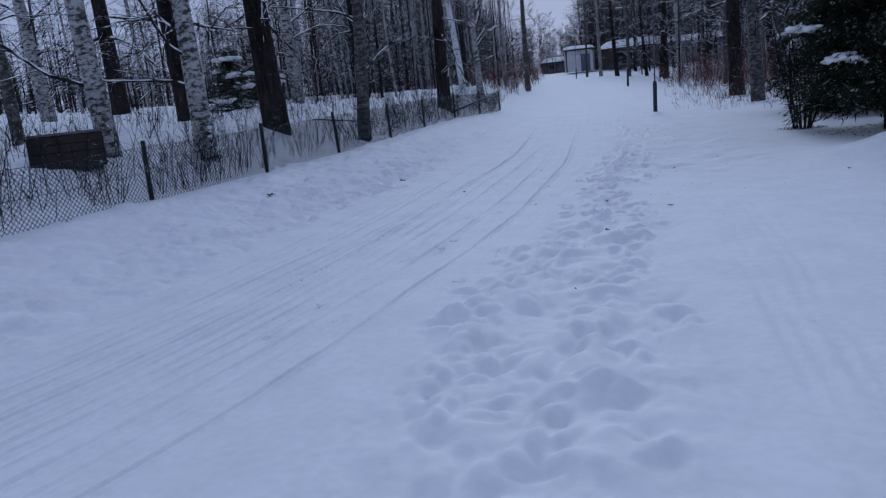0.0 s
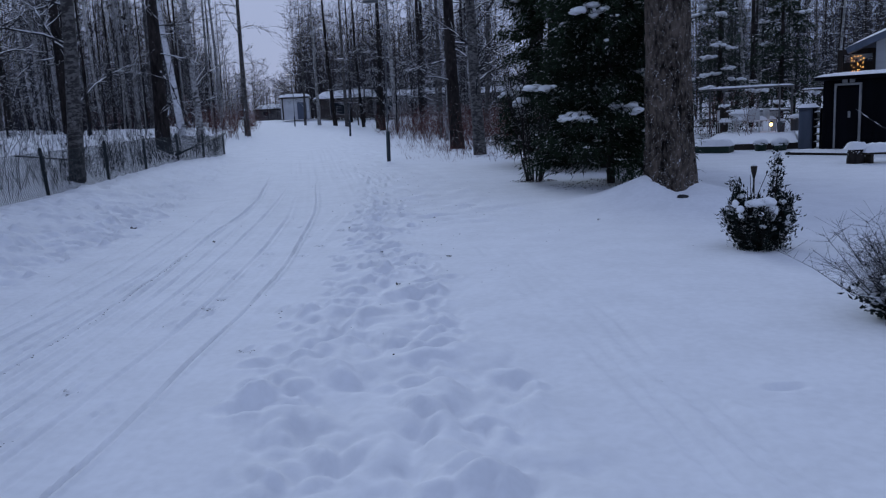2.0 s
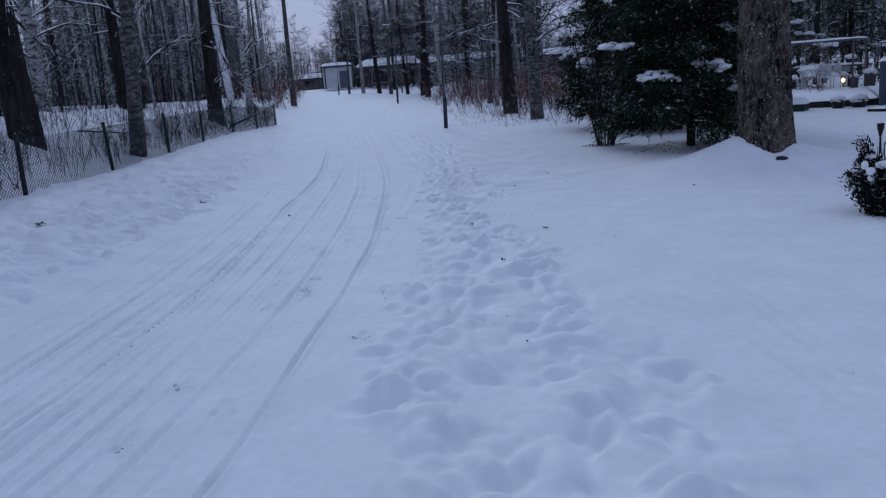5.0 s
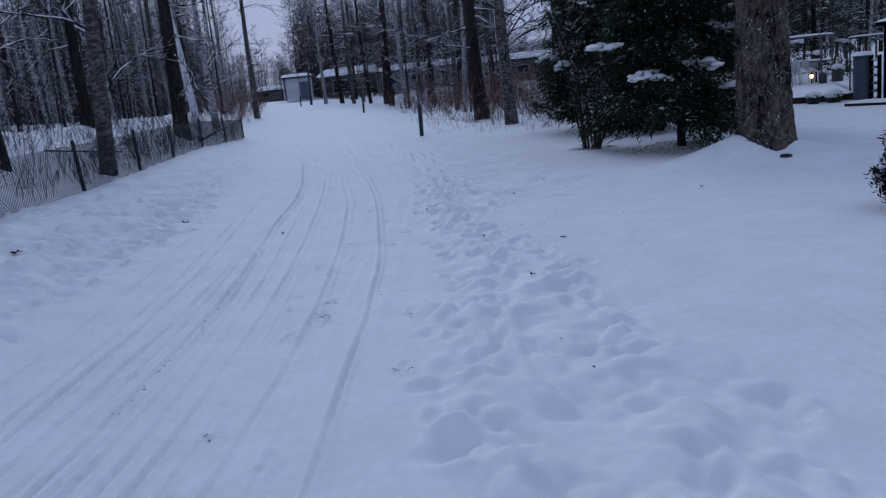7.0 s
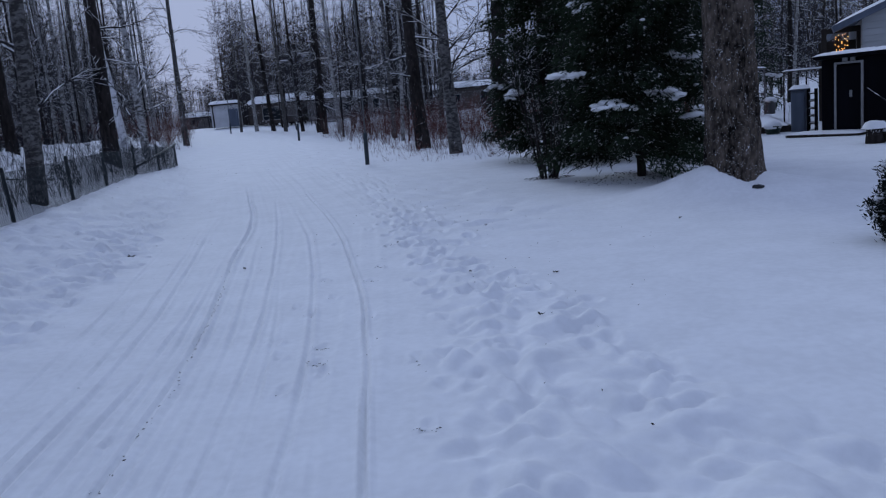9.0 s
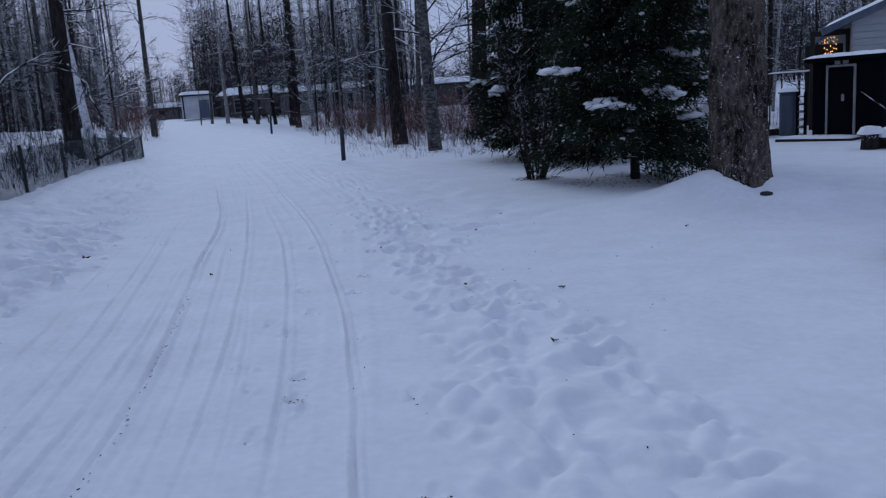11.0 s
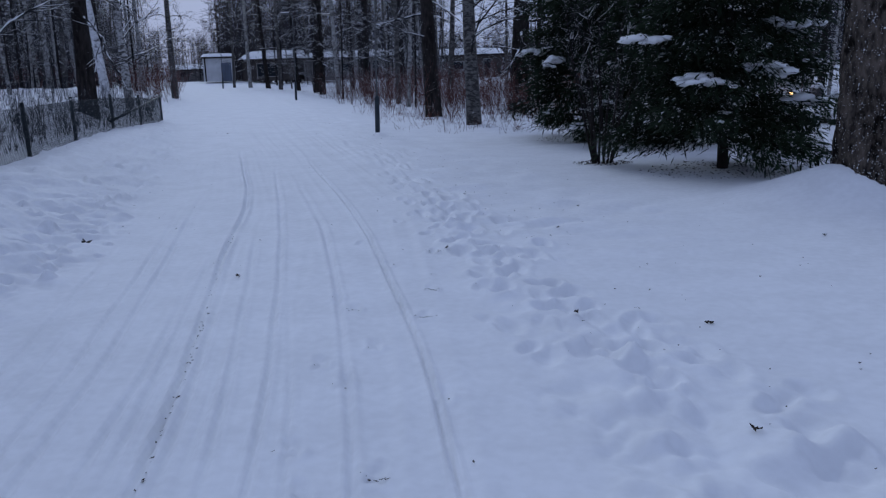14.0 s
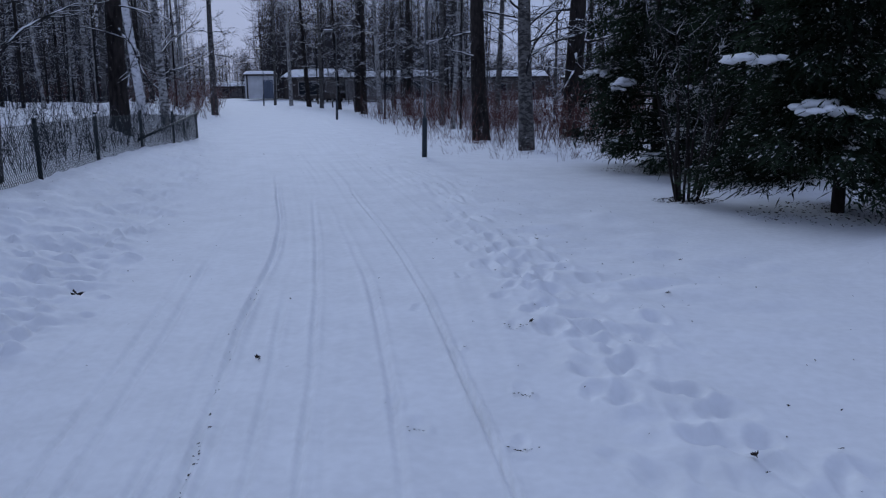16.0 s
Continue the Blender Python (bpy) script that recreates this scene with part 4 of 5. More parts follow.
for side in (-1, 1):
    cx = 0.9 + HW / 2 + side * (HW / 2 + 0.75) / 2
    m = Euler((0, side * slope, 0)).to_matrix()
    part("roof", solo(Shape.box, (cx, 3.7, (EAVE + RIDGE) / 2 + 0.12), (span + 0.05, 8.1, 0.18), m), GREY_BLUE, house, smooth=False)
    cover = Shape()
    pillow(cover, (0, 0, 0), (span + 0.1, 8.2, 0.12), yr, 0.06)
    cover.v = [tuple(m @ Vector(p) + Vector((cx, 3.7, (EAVE + RIDGE) / 2 + 0.215))) for p in cover.v]
    part("snow_cover", cover, SNOW_LUMP, house, "thick snow on the roof")
for x in (-0.1, 0.86):
    part("porch_post", solo(Shape.box, (x, 0.6, 1.4), (0.14, 0.14, 2.8), None, 0.01), DARK_WOOD, house, smooth=False)
part("porch_beam", solo(Shape.box, (0.38, 0.6, 2.84), (1.1, 0.16, 0.16), None, 0.01), DARK_WOOD, house, smooth=False)
part("porch_wall", solo(Shape.box, (0.38, 3.2, 1.3), (1.2, 0.15, 2.6)), DARK_WOOD, house, smooth=False)
bulbs = thing("string_lights", (9.8, 26.75, 0.0), "string of small warm lights hanging in the dark porch", "lights", turn=-19)
for k in range(5):
    x = 0.24 + k * 0.075
    part("cable", solo(Shape.tube, [(x, 0.62, 2.7), (x + 0.01, 0.62, 1.95)], [0.006, 0.006], 4), DARK_WOOD, bulbs)
    for q in range(6):
        part("bulb", solo(Shape.blob, (x + yr.uniform(-0.02, 0.02), 0.6, 2.66 - q * 0.12 + yr.uniform(-0.07, 0.07)), (0.01, 0.01, 0.013), yr, 0.0, 4, 6), BULB_GLOW, bulbs)

# terrace with its frame and furniture
deck = thing("terrace", (7.85, 30.2, 0.0), "low timber terrace covered with snow", "terrace", turn=-12)
part("frame", solo(Shape.box, (0, 0, 0.1), (2.9, 8.5, 0.2), None, 0.02), DARK_WOOD, deck, smooth=False)
part("snow_cover", solo(pillow, (0, 0, 0.2), (2.92, 8.52, 0.08), yr), SNOW_LUMP, deck)
pergola = thing("pergola", (8.3, 33.0, 0.25), "slim timber pergola frame with snow along its beams", "pergola", turn=-28)
PW, PD, PH = 2.6, 1.6, 1.68
for x in (-PW / 2, PW / 2):
    for y in (-PD / 2, PD / 2):
        part("post", solo(Shape.box, (x, y, PH / 2), (0.06, 0.06, PH), None, 0.006), WEATHERED, pergola, smooth=False)
    part("beam", solo(Shape.box, (x, 0, PH + 0.03), (0.06, PD + 0.2, 0.06), None, 0.006), WEATHERED, pergola, smooth=False)
    part("snow_cover", solo(pillow, (x, 0, PH + 0.06), (0.07, PD + 0.1, 0.05), yr), SNOW_LUMP, pergola)
for y in (-PD / 2, PD / 2):
    part("beam", solo(Shape.box, (0, y, PH + 0.03), (PW + 0.2, 0.05, 0.05), None, 0.006), WEATHERED, pergola, smooth=False)
    part("snow_cover", solo(pillow, (0, y, PH + 0.06), (PW + 0.2, 0.08, 0.06), yr), SNOW_LUMP, pergola)
part("rail", solo(Shape.box, (0, PD / 2, 0.8), (PW, 0.05, 0.05), None, 0.005), WEATHERED, pergola, smooth=False)
part("snow_cover", solo(pillow, (0, PD / 2, 0.825), (PW, 0.09, 0.07), yr), SNOW_LUMP, pergola)
spin = pose(8.3, 33.0, 0.27, 0, 0, -28)


def on_deck(x, y, z=0.0):
    return tuple(spin @ Vector((x, y, z)))


garden_table = thing("garden_table", on_deck(-0.25, -0.2), "round white metal garden table heaped with snow", "table")
part("tabletop", solo(Shape.tube, [(0, 0, 0.68), (0, 0, 0.71)], [0.5, 0.5], 24), WHITE_METAL, garden_table, smooth=False)
part("snow_cover", solo(Shape.blob, (0, 0, 0.73), (0.5, 0.5, 0.13), yr, 0.06, 8, 20), SNOW_LUMP, garden_table)
for k in range(4):
    a = k * math.pi / 2 + 0.4
    part("leg", solo(Shape.tube, [(0.42 * math.cos(a), 0.42 * math.sin(a), 0), (0.2 * math.cos(a), 0.2 * math.sin(a), 0.35), (0.4 * math.cos(a), 0.4 * math.sin(a), 0.68)], [0.014] * 3, 6), WHITE_METAL, garden_table)
for k in range(10):
    a, b = k * math.pi / 5, k * math.pi / 5 + (0.6 if k % 2 else -0.6)
    part("lattice_bar", solo(Shape.tube, [(0.48 * math.cos(a), 0.48 * math.sin(a), 0.68), (0.34 * math.cos(b), 0.34 * math.sin(b), 0.38)], [0.01] * 2, 5), WHITE_METAL, garden_table)


def garden_chair(at, turn):
    chair = thing("garden_chair", at, "white metal garden chair filled with snow", "chair", "chairs round the garden table", turn=turn)
    part("seat", solo(Shape.box, (0, 0, 0.42), (0.42, 0.42, 0.03), None, 0.01), WHITE_METAL, chair)
    part("backrest", solo(Shape.box, (0, 0.21, 0.68), (0.42, 0.03, 0.42), None, 0.01), WHITE_METAL, chair)
    for x in (-0.19, 0.19):
        for y in (-0.19, 0.19):
            part("leg", solo(Shape.tube, [(x * 1.1, y * 1.1, 0), (x, y, 0.41)], [0.013] * 2, 6), WHITE_METAL, chair)
    part("snow_cover", solo(pillow, (0, -0.02, 0.435), (0.44, 0.42, 0.14), yr), SNOW_LUMP, chair)
    return chair


first_chair = garden_chair(on_deck(-0.85, -0.5), 100 - 28)
for x, y, turn in ((0.35, -0.75, 200), (0.3, 0.35, -40)):
    copy_thing(first_chair, pose(*on_deck(x, y), 0, 0, turn - 28))
bench = thing("garden_bench", on_deck(-0.1, 0.78), "white garden bench with deep snow along its seat", "bench", turn=-28)
part("seat", solo(Shape.box, (0, 0, 0.42), (1.7, 0.4, 0.05), None, 0.01), WHITE_METAL, bench)
part("backrest", solo(Shape.box, (0, 0.2, 0.68), (1.7, 0.05, 0.3), None, 0.01), WHITE_METAL, bench)
for x in (-0.75, 0.75):
    part("leg", solo(Shape.box, (x, 0, 0.2), (0.05, 0.36, 0.4), None, 0.008), WHITE_METAL, bench)
part("snow_cover", solo(pillow, (0, -0.02, 0.445), (1.7, 0.42, 0.14), yr), SNOW_LUMP, bench)


def pot(at, r, h, label, mat=None):
    p = thing("plant_pot", at, label, "plant pot", "pots on the terrace")
    part("pot", solo(Shape.tube, [(0, 0, 0), (0, 0, h * 0.9), (0, 0, h * 0.9), (0, 0, h)], [r * 0.75, r * 0.95, r * 1.05, r * 1.05], 14), mat or GREEN_PLASTIC, p)
    part("snow_cover", solo(Shape.blob, (0, 0, h), (r * 1.1, r * 1.1, r * 0.6), yr, 0.1, 6, 12), SNOW_LUMP, p)
    return p


pot((7.25, 25.55, 0.0), 0.2, 0.26, "green plastic pot capped with snow on the terrace edge")
pot((7.78, 25.5, 0.0), 0.24, 0.24, "wide green pot heaped with snow on the terrace edge")
pot(on_deck(1.25, -0.4), 0.16, 0.4, "grey pot capped with snow on the terrace", WEATHERED)
pot(on_deck(0.75, 1.02, 0.79), 0.2, 0.28, "dark pot capped with snow on the rail", DARK_WOOD)
pot(on_deck(-1.35, 0.9, 0.0), 0.2, 1.0, "tall dark planter capped with snow", DARK_WOOD)
pot(on_deck(1.55, 0.5), 0.22, 0.5, "grey tub heaped with snow", WEATHERED)
lantern = thing("garden_lantern", on_deck(0.76, 0.06), "lit warm garden lantern on a thin stake", "lantern")
part("stake", solo(Shape.tube, [(0, 0, 0), (0, 0, 0.22)], [0.015, 0.015], 6), DARK_WOOD, lantern)
part("lamp", solo(Shape.blob, (0, 0, 0.27), (0.06, 0.06, 0.075), yr, 0.0, 6, 10), LAMP_GLOW, lantern, "glowing warm lamp")
part("cap", solo(Shape.tube, [(0, 0, 0.34), (0, 0, 0.4)], [0.09, 0.02], 10), DARK_WOOD, lantern)
heap = thing("covered_crate", (5.9, 25.4, lie(5.9, 25.4)), "dark crate under a thick cushion of snow", "crate", turn=-24)
part("crate", solo(Shape.box, (0, 0, 0.1), (1.0, 0.6, 0.2), None, 0.02), GREEN_PLASTIC, heap, smooth=False)
part("snow_cover", solo(pillow, (0, 0, 0.2), (1.06, 0.66, 0.2), yr), SNOW_LUMP, heap)
wire_pole = thing("drying_rack", (9.35, 29.4, 0), "thin rail with snow between two poles behind the terrace", "rack", turn=-8)
for x in (0.0, 1.5):
    part("pole", solo(Shape.tube, [(x, 0, 0), (x, 0, 1.75)], [0.025, 0.02], 7), DARK_WOOD, wire_pole)
part("rail", solo(Shape.tube, [(-0.1, 0, 1.75), (1.6, 0, 1.77)], [0.02, 0.02], 6), DARK_WOOD, wire_pole)
part("snow_cover", solo(pillow, (0.75, 0, 1.77), (1.7, 0.07, 0.05), yr), SNOW_LUMP, wire_pole)

# snow-covered sledge, log pile and crate before the shed
sledge = thing("snowy_bench", (9.05, 19.7, lie(9, 19.7)), "low timber seat buried under rounded snow", "bench", turn=6)
part("seat", solo(Shape.box, (0, 0, 0.24), (1.5, 0.35, 0.06), None, 0.01), DARK_WOOD, sledge, smooth=False)
for x in (-0.6, 0.6):
    part("leg", solo(Shape.box, (x, 0, 0.11), (0.07, 0.3, 0.22), None, 0.01), DARK_WOOD, sledge, smooth=False)
part("snow_cover", solo(pillow, (0, 0, 0.26), (1.56, 0.48, 0.2), yr), SNOW_LUMP, sledge)
stool = thing("tree_stump", (8.2, 19.75, lie(8.2, 19.7) - 0.03), "stump with a round cushion of snow", "stump")
part("wood", solo(Shape.tube, [(0, 0, 0), (0, 0, 0.36)], [0.2, 0.17], 14), PINE_BARK, stool)
part("snow_cover", solo(pillow, (0, 0, 0.36), (0.5, 0.45, 0.16), yr), SNOW_LUMP, stool)
crate = thing("planter_box", (9.1, 18.5, lie(9.1, 18.5) - 0.02), "dark planter box with a flat snow lid", "planter", turn=-8)
part("box", solo(Shape.box, (0, 0, 0.12), (0.58, 0.35, 0.22), None, 0.02), DARK_WOOD, crate, smooth=False)
part("snow_cover", solo(pillow, (0, 0, 0.23), (0.6, 0.37, 0.07), yr), SNOW_LUMP, crate)

# small fruit tree leaning before the shed
fruit = thing("apple_tree", (10.15, 21.3, lie(10, 21) - 0.1), "small leaning fruit tree with long bare branches", "tree")
part("trunk", solo(Shape.tube, [(0, 0, 0), (0.25, 0, 0.7), (0.6, 0, 1.5), (1.0, 0.1, 2.4)], [0.07, 0.06, 0.055, 0.04], 9), ASPEN_BARK, fruit)
branches = Shape()
branches.tube([(0.3, 0, 0.75), (-0.3, -0.1, 0.62), (-1.0, -0.2, 0.85), (-1.6, -0.25, 1.3)], [0.03, 0.026, 0.02, 0.008], 6)
branches.tube([(-0.3, -0.1, 0.62), (-0.2, 0.0, 0.95), (0.0, 0.0, 1.5), (0.15, 0, 1.9)], [0.02, 0.016, 0.012, 0.006], 5)
branches.tube([(-0.6, -0.14, 0.7), (-0.1, -0.3, 0.95), (0.4, -0.3, 1.0)], [0.016, 0.014, 0.006], 5)
for k in range(14):
    b = Vector((yr.uniform(0.3, 1.1), 0, yr.uniform(1.4, 2.5)))
    branches.tube(bent(b, (yr.gauss(0, 1), yr.gauss(0, 1), 0.6), yr.uniform(0.7, 1.6), 4, yr, 0.0, 0.2), [0.02, 0.016, 0.012, 0.008, 0.004], 5)
part("branches", branches, TWIG, fruit)


def yew(at, label, width, height, seed, n=1100, big=0.075):
    r = random.Random(seed)
    b = thing("yew_bush", at, label, "bush")
    stems, leaves, snow = Shape(), Shape(), Shape()
    spires = [(0.15, 0.5, 1.14), (0.3, 0.42, 1.06), (0.0, 0.46, 0.95), (2.9, 0.7, 0.84), (3.3, 0.62, 0.78)]
    for k in range(40):
        a = r.uniform(0, 6.28)
        out = r.random() ** 0.5
        h = height * r.uniform(0.42, 0.7) * (1 - 0.1 * out)
        if k < len(spires):
            a, out, h = spires[k][0], spires[k][1], height * spires[k][2]
        tall = h / height
        top = Vector((math.cos(a) * out * width, math.sin(a) * out * width, h))
        foot = Vector((math.cos(a) * out * width * 0.3, math.sin(a) * out * width * 0.3, -0.03))
        p = [foot.lerp(top, q / 5) + Vector((math.cos(a), math.sin(a), 0)) * 0.12 * width * out * math.sin(math.pi * q / 5) for q in range(6)]
        stems.tube(p, [0.014, 0.012, 0.01, 0.008, 0.006, 0.003], 4, False)
        for _ in range(n // 40):
            q = r.uniform(0.02, 1)
            base = along(p, q) + Vector((r.gauss(0, 0.05), r.gauss(0, 0.05), r.gauss(0, 0.03))) * (1.15 - 0.55 * q)
            spray(leaves, base, (r.gauss(math.cos(a) * 0.5, 0.6), r.gauss(math.sin(a) * 0.5, 0.6), r.gauss(0.8, 0.5)), big * r.uniform(0.6, 1.3), big * 0.2, r)
        for _ in range(3):
            q = along(p, r.uniform(0.5, 1.0))
            g = r.uniform(0.012, 0.036)
            snow.blob((q.x, q.y, q.z + 0.03), (g * 1.3, g * 1.3, g * 0.9), r, 0.3, 5, 8)
    for k in range(7):
        stalk = Vector((-0.3 * width + r.gauss(0, 0.04), r.gauss(0, 0.05), 0.3 * height))
        stems.tube(bent(stalk, (r.gauss(0, 0.15), 0, 1), height * r.uniform(0.35, 0.62), 4, r, 0, 0.05), [0.006, 0.005, 0.004, 0.004, 0.003], 4)
    # a cushion of snow in the heart and a slip of it down the front
    for cx, cz, gx, gz in ((-0.06, 0.56, 0.12, 0.05), (0.03, 0.575, 0.1, 0.05), (-0.13, 0.55, 0.07, 0.04), (0.1, 0.47, 0.055, 0.06), (0.085, 0.41, 0.04, 0.055), (-0.25, 0.5, 0.045, 0.04), (-0.24, 0.43, 0.03, 0.035), (-0.3, 0.56, 0.035, 0.045), (0.26, 0.4, 0.03, 0.03)):
        snow.blob((cx * height, -0.5 * width + r.gauss(0, 0.02), cz * height), (gx * height, gx * 0.8 * height, gz * height), r, 0.12, 8, 14)
    part("stems", stems, PINE_BARK, b)
    part("foliage", leaves, YEW, b, "dark evergreen needles", smooth=False)
    tagged(part("snow", snow, SNOW_LUMP, b, "clumps of settled snow"), kind="stuff")
    return b


yew(stand(4.08, 9.1, 0.02), "vase-shaped dark yew bush with snow in its heart", 0.38, 0.98, 51, 12000, 0.06)
yew(stand(-8.75, 10.4, 0.05), "low dark evergreen bush behind the fence", 0.4, 0.6, 52, 500)

# twiggy rose bush
rose = thing("rose_bush", stand(4.62, 6.1, 0.02), "twiggy garden bush with dark leaves and lumps of snow", "bush")
rose_twigs, rose_leaves, rose_snow = Shape(), Shape(), Shape()
for k in range(120):
    a = yr.uniform(0, 6.28)
    o = yr.uniform(0.1, 1.0)
    p = bent((0.14 * math.cos(a), 0.14 * math.sin(a), 0), (o * math.cos(a), o * math.sin(a), 1), yr.triangular(0.4, 1.1, 0.6), 4, yr, 0.03, 0.12)
    rose_twigs.tube(p, [0.0045, 0.004, 0.003, 0.002, 0.001], 4, False)
    for _ in range(26):
        b = along(p, yr.uniform(0.35, 1))
        rose_twigs.tube([b, b + Vector((yr.gauss(0, 0.1), yr.gauss(0, 0.1), yr.uniform(0, 0.14)))], [0.002, 0.0008], 3, False)
    for _ in range(22):
        b = along(p, yr.uniform(0.05, 0.45)) + Vector((yr.gauss(0, 0.05), yr.gauss(0, 0.05), 0))
        spray(rose_leaves, b, (yr.gauss(0, 1), yr.gauss(0, 1), yr.gauss(0, 0.6)), 0.06, 0.018, yr)
    if k % 2:
        b = along(p, yr.uniform(0.2, 0.55))
        g = yr.uniform(0.025, 0.065)
        rose_snow.blob((b.x, b.y, b.z), (g * 1.3, g * 1.2, g), yr, 0.25, 5, 8)
part("crown", rose_twigs, TWIG, rose, "fine bare twigs")
part("foliage", rose_leaves, YEW, rose, "dark withered leaves", smooth=False)
tagged(part("snow", rose_snow, SNOW_LUMP, rose, "lumps of settled snow"), kind="stuff")

# multi-stemmed shrub before the spruces
shrub = thing("lilac_shrub", stand(0.97, 17.9, 0.03), "bare shrub with many upright stems and snow in its twigs", "shrub")
for k in range(13):
    a, o = k * 2.4, yr.uniform(0.05, 0.3)
    p = bent((0.14 * math.cos(a), 0.14 * math.sin(a), -0.05), (o * math.cos(a), o * math.sin(a), 1), yr.uniform(1.7, 3.2), 6, yr, 0.0, 0.06)
    stem = part("stem", solo(Shape.tube, p, [0.022, 0.02, 0.018, 0.015, 0.012, 0.008, 0.004], 6), PINE_BARK, shrub)
    tw = Shape()
    for _ in range(11):
        b = along(p, yr.uniform(0.4, 1))
        q = bent(b, (yr.gauss(0, 0.5), yr.gauss(0, 0.5), 0.9), yr.uniform(0.2, 0.5), 3, yr, 0.02, 0.15)
        tw.tube(q, [0.006, 0.005, 0.004, 0.002], 3, False)
        for _ in range(3):
            c = along(q, yr.random())
            tw.tube([c, c + Vector((yr.gauss(0, 0.12), yr.gauss(0, 0.12), yr.uniform(0, 0.15)))], [0.003, 0.0015], 3, False)
    part("crown", tw, TWIG, stem, "fine bare twigs")

dark_stone = thing("stone", stand(3.62, 12.55, 0.02), "dark stone showing through the snow", "stone")
part("rock", solo(Shape.blob, (0, 0, 0.02), (0.09, 0.07, 0.035), yr, 0.2, 6, 10), STONE, dark_stone)
solar = thing("garden_light", stand(4.1, 9.6, 0.12), "small dark garden light on a stake", "garden light")
part("stake", solo(Shape.tube, [(0, 0, 0), (0, 0, 0.9)], [0.01, 0.01], 6), DARK_WOOD, solar)
part("head", solo(Shape.tube, [(0, 0, 0.86), (0, 0, 0.93), (0, 0, 0.99), (0, 0, 1.0)], [0.012, 0.03, 0.038, 0.02], 10), DARK_WOOD, solar)
part("snow_cover", solo(Shape.blob, (0, 0, 1.0), (0.03, 0.03, 0.02), yr, 0.1, 5, 8), SNOW_LUMP, solar)

# ---- along the road ----


def street_lamp(x, y, height, label, arm=-0.35, lean=1.5):
    lamp = new("street_lamp")
    tagged(lamp, label, "street lamp", "street lamps")
    lamp.matrix_world = pose(x, y, lie(x, y) - 0.1, 0, lean, 0)
    part("sleeve", solo(Shape.tube, [(0, 0, 0), (0, 0, 1.02), (0, 0, 1.08)], [0.062, 0.062, 0.045], 12), SLEEVE, lamp, "dark lower sleeve")
    part("pole", solo(Shape.tube, [(0, 0, 1.05), (0, 0, height * 0.6), (0, 0, height - 0.2), (arm * 0.4, 0, height)], [0.023, 0.021, 0.018, 0.018], 10), POLE_METAL, lamp)
    head = Shape()
    head.box((arm * 1.2, 0, height + 0.02), (0.5, 0.18, 0.07), None, 0.03)
    part("lamp_head", head, POLE_METAL, lamp, smooth=False)
    part("snow_cover", solo(pillow, (arm * 1.2, 0, height + 0.07), (0.5, 0.16, 0.03), yr), SNOW_LUMP, lamp)


street_lamp(-4.07, 24.63, 5.0, "slim street lamp with a dark foot by the road")
street_lamp(-12.2, 47.3, 4.6, "slim street lamp farther along the snowy road")
street_lamp(-25.2, 72.4, 4.8, "distant street lamp by the houses")

# chain-link fence
fence = thing("chain_link_fence", (0, 0, 0), "dark green chain-link fence half sunk in snow along the road", "fence")
POST_Y = [-5.0, -1.9, 1.2, 4.2, 7.2, 10.35, 13.3, 16.5, 19.8, 23.3, 26.9, 30.5]
spots = []
for y in POST_Y:
    x = float(np.interp(y, FENCE_Y, FENCE_X))
    z = lie(x, y)
    spots.append(Vector((x, y, z)))
    lx, ly = yr.gauss(0, 0.02), yr.gauss(0, 0.02)
    post = part("post", solo(Shape.tube, [(x, y, z - 0.2), (x + lx, y + ly, z + 0.86)], [0.036, 0.034], 10), FENCE_GREEN, fence)
    part("cap", solo(Shape.blob, (x + lx, y + ly, z + 0.87), (0.037, 0.037, 0.018), yr, 0.0, 5, 10), FENCE_GREEN, post)
for a, b in zip(spots, spots[1:]):
    net = Shape()
    run = (b - a).length
    pitch, tall = 0.075, 0.8
    sag = yr.uniform(0.0, 0.06)

    def spot(u, v):
        p = a.lerp(b, u / run)
        return Vector((p.x + 0.035, p.y, p.z + v - sag * math.sin(math.pi * u / run) * v))
    k = -tall
    while k < run:
        for sign in (1, -1):
            u0, u1 = (k, k + tall) if sign > 0 else (k + tall, k)
            v0, v1 = 0.0, tall
            if u0 < 0:
                v0, u0 = -u0 / tall * tall, 0.0
            if u1 < 0:
                v1, u1 = tall + u1, 0.0
            if u0 > run:
                v0, u0 = (u0 - run), run
            if u1 > run:
                v1, u1 = tall - (u1 - run), run
            if abs(u1 - u0) > 0.02:
                pts = [spot(u0 + (u1 - u0) * q / 2, v0 + (v1 - v0) * q / 2) for q in range(3)]
                net.tube(pts, [0.004] * 3, 3, False)
        k += pitch
    tagged(part("wire_mesh", net, WIRE, fence, "thin diamond wire mesh"), kind="stuff")
    for v in (0.8, 0.42):
        part("line_wire", solo(Shape.tube, [spot(run * q / 4, v) for q in range(5)], [0.003] * 5, 4), FENCE_GREEN, fence)
tip, foot_at = spots[-1] + Vector((0.07, 0, 0.86)), spots[-3].lerp(spots[-4], 0.15) + Vector((0.08, 0, 0.24))
part("brace", solo(Shape.tube, [foot_at, foot_at.lerp(tip, 0.5), tip], [0.034] * 3, 8), FENCE_GREEN, fence, "slanting brace bar at the fence's end")
old_rail = spots[6].lerp(spots[7], 0.2)
part("brace", solo(Shape.tube, [old_rail + Vector((-0.5, -0.6, 0.75)), old_rail + Vector((-0.4, 1.6, 0.5))], [0.013] * 2, 7), FENCE_GREEN, fence)

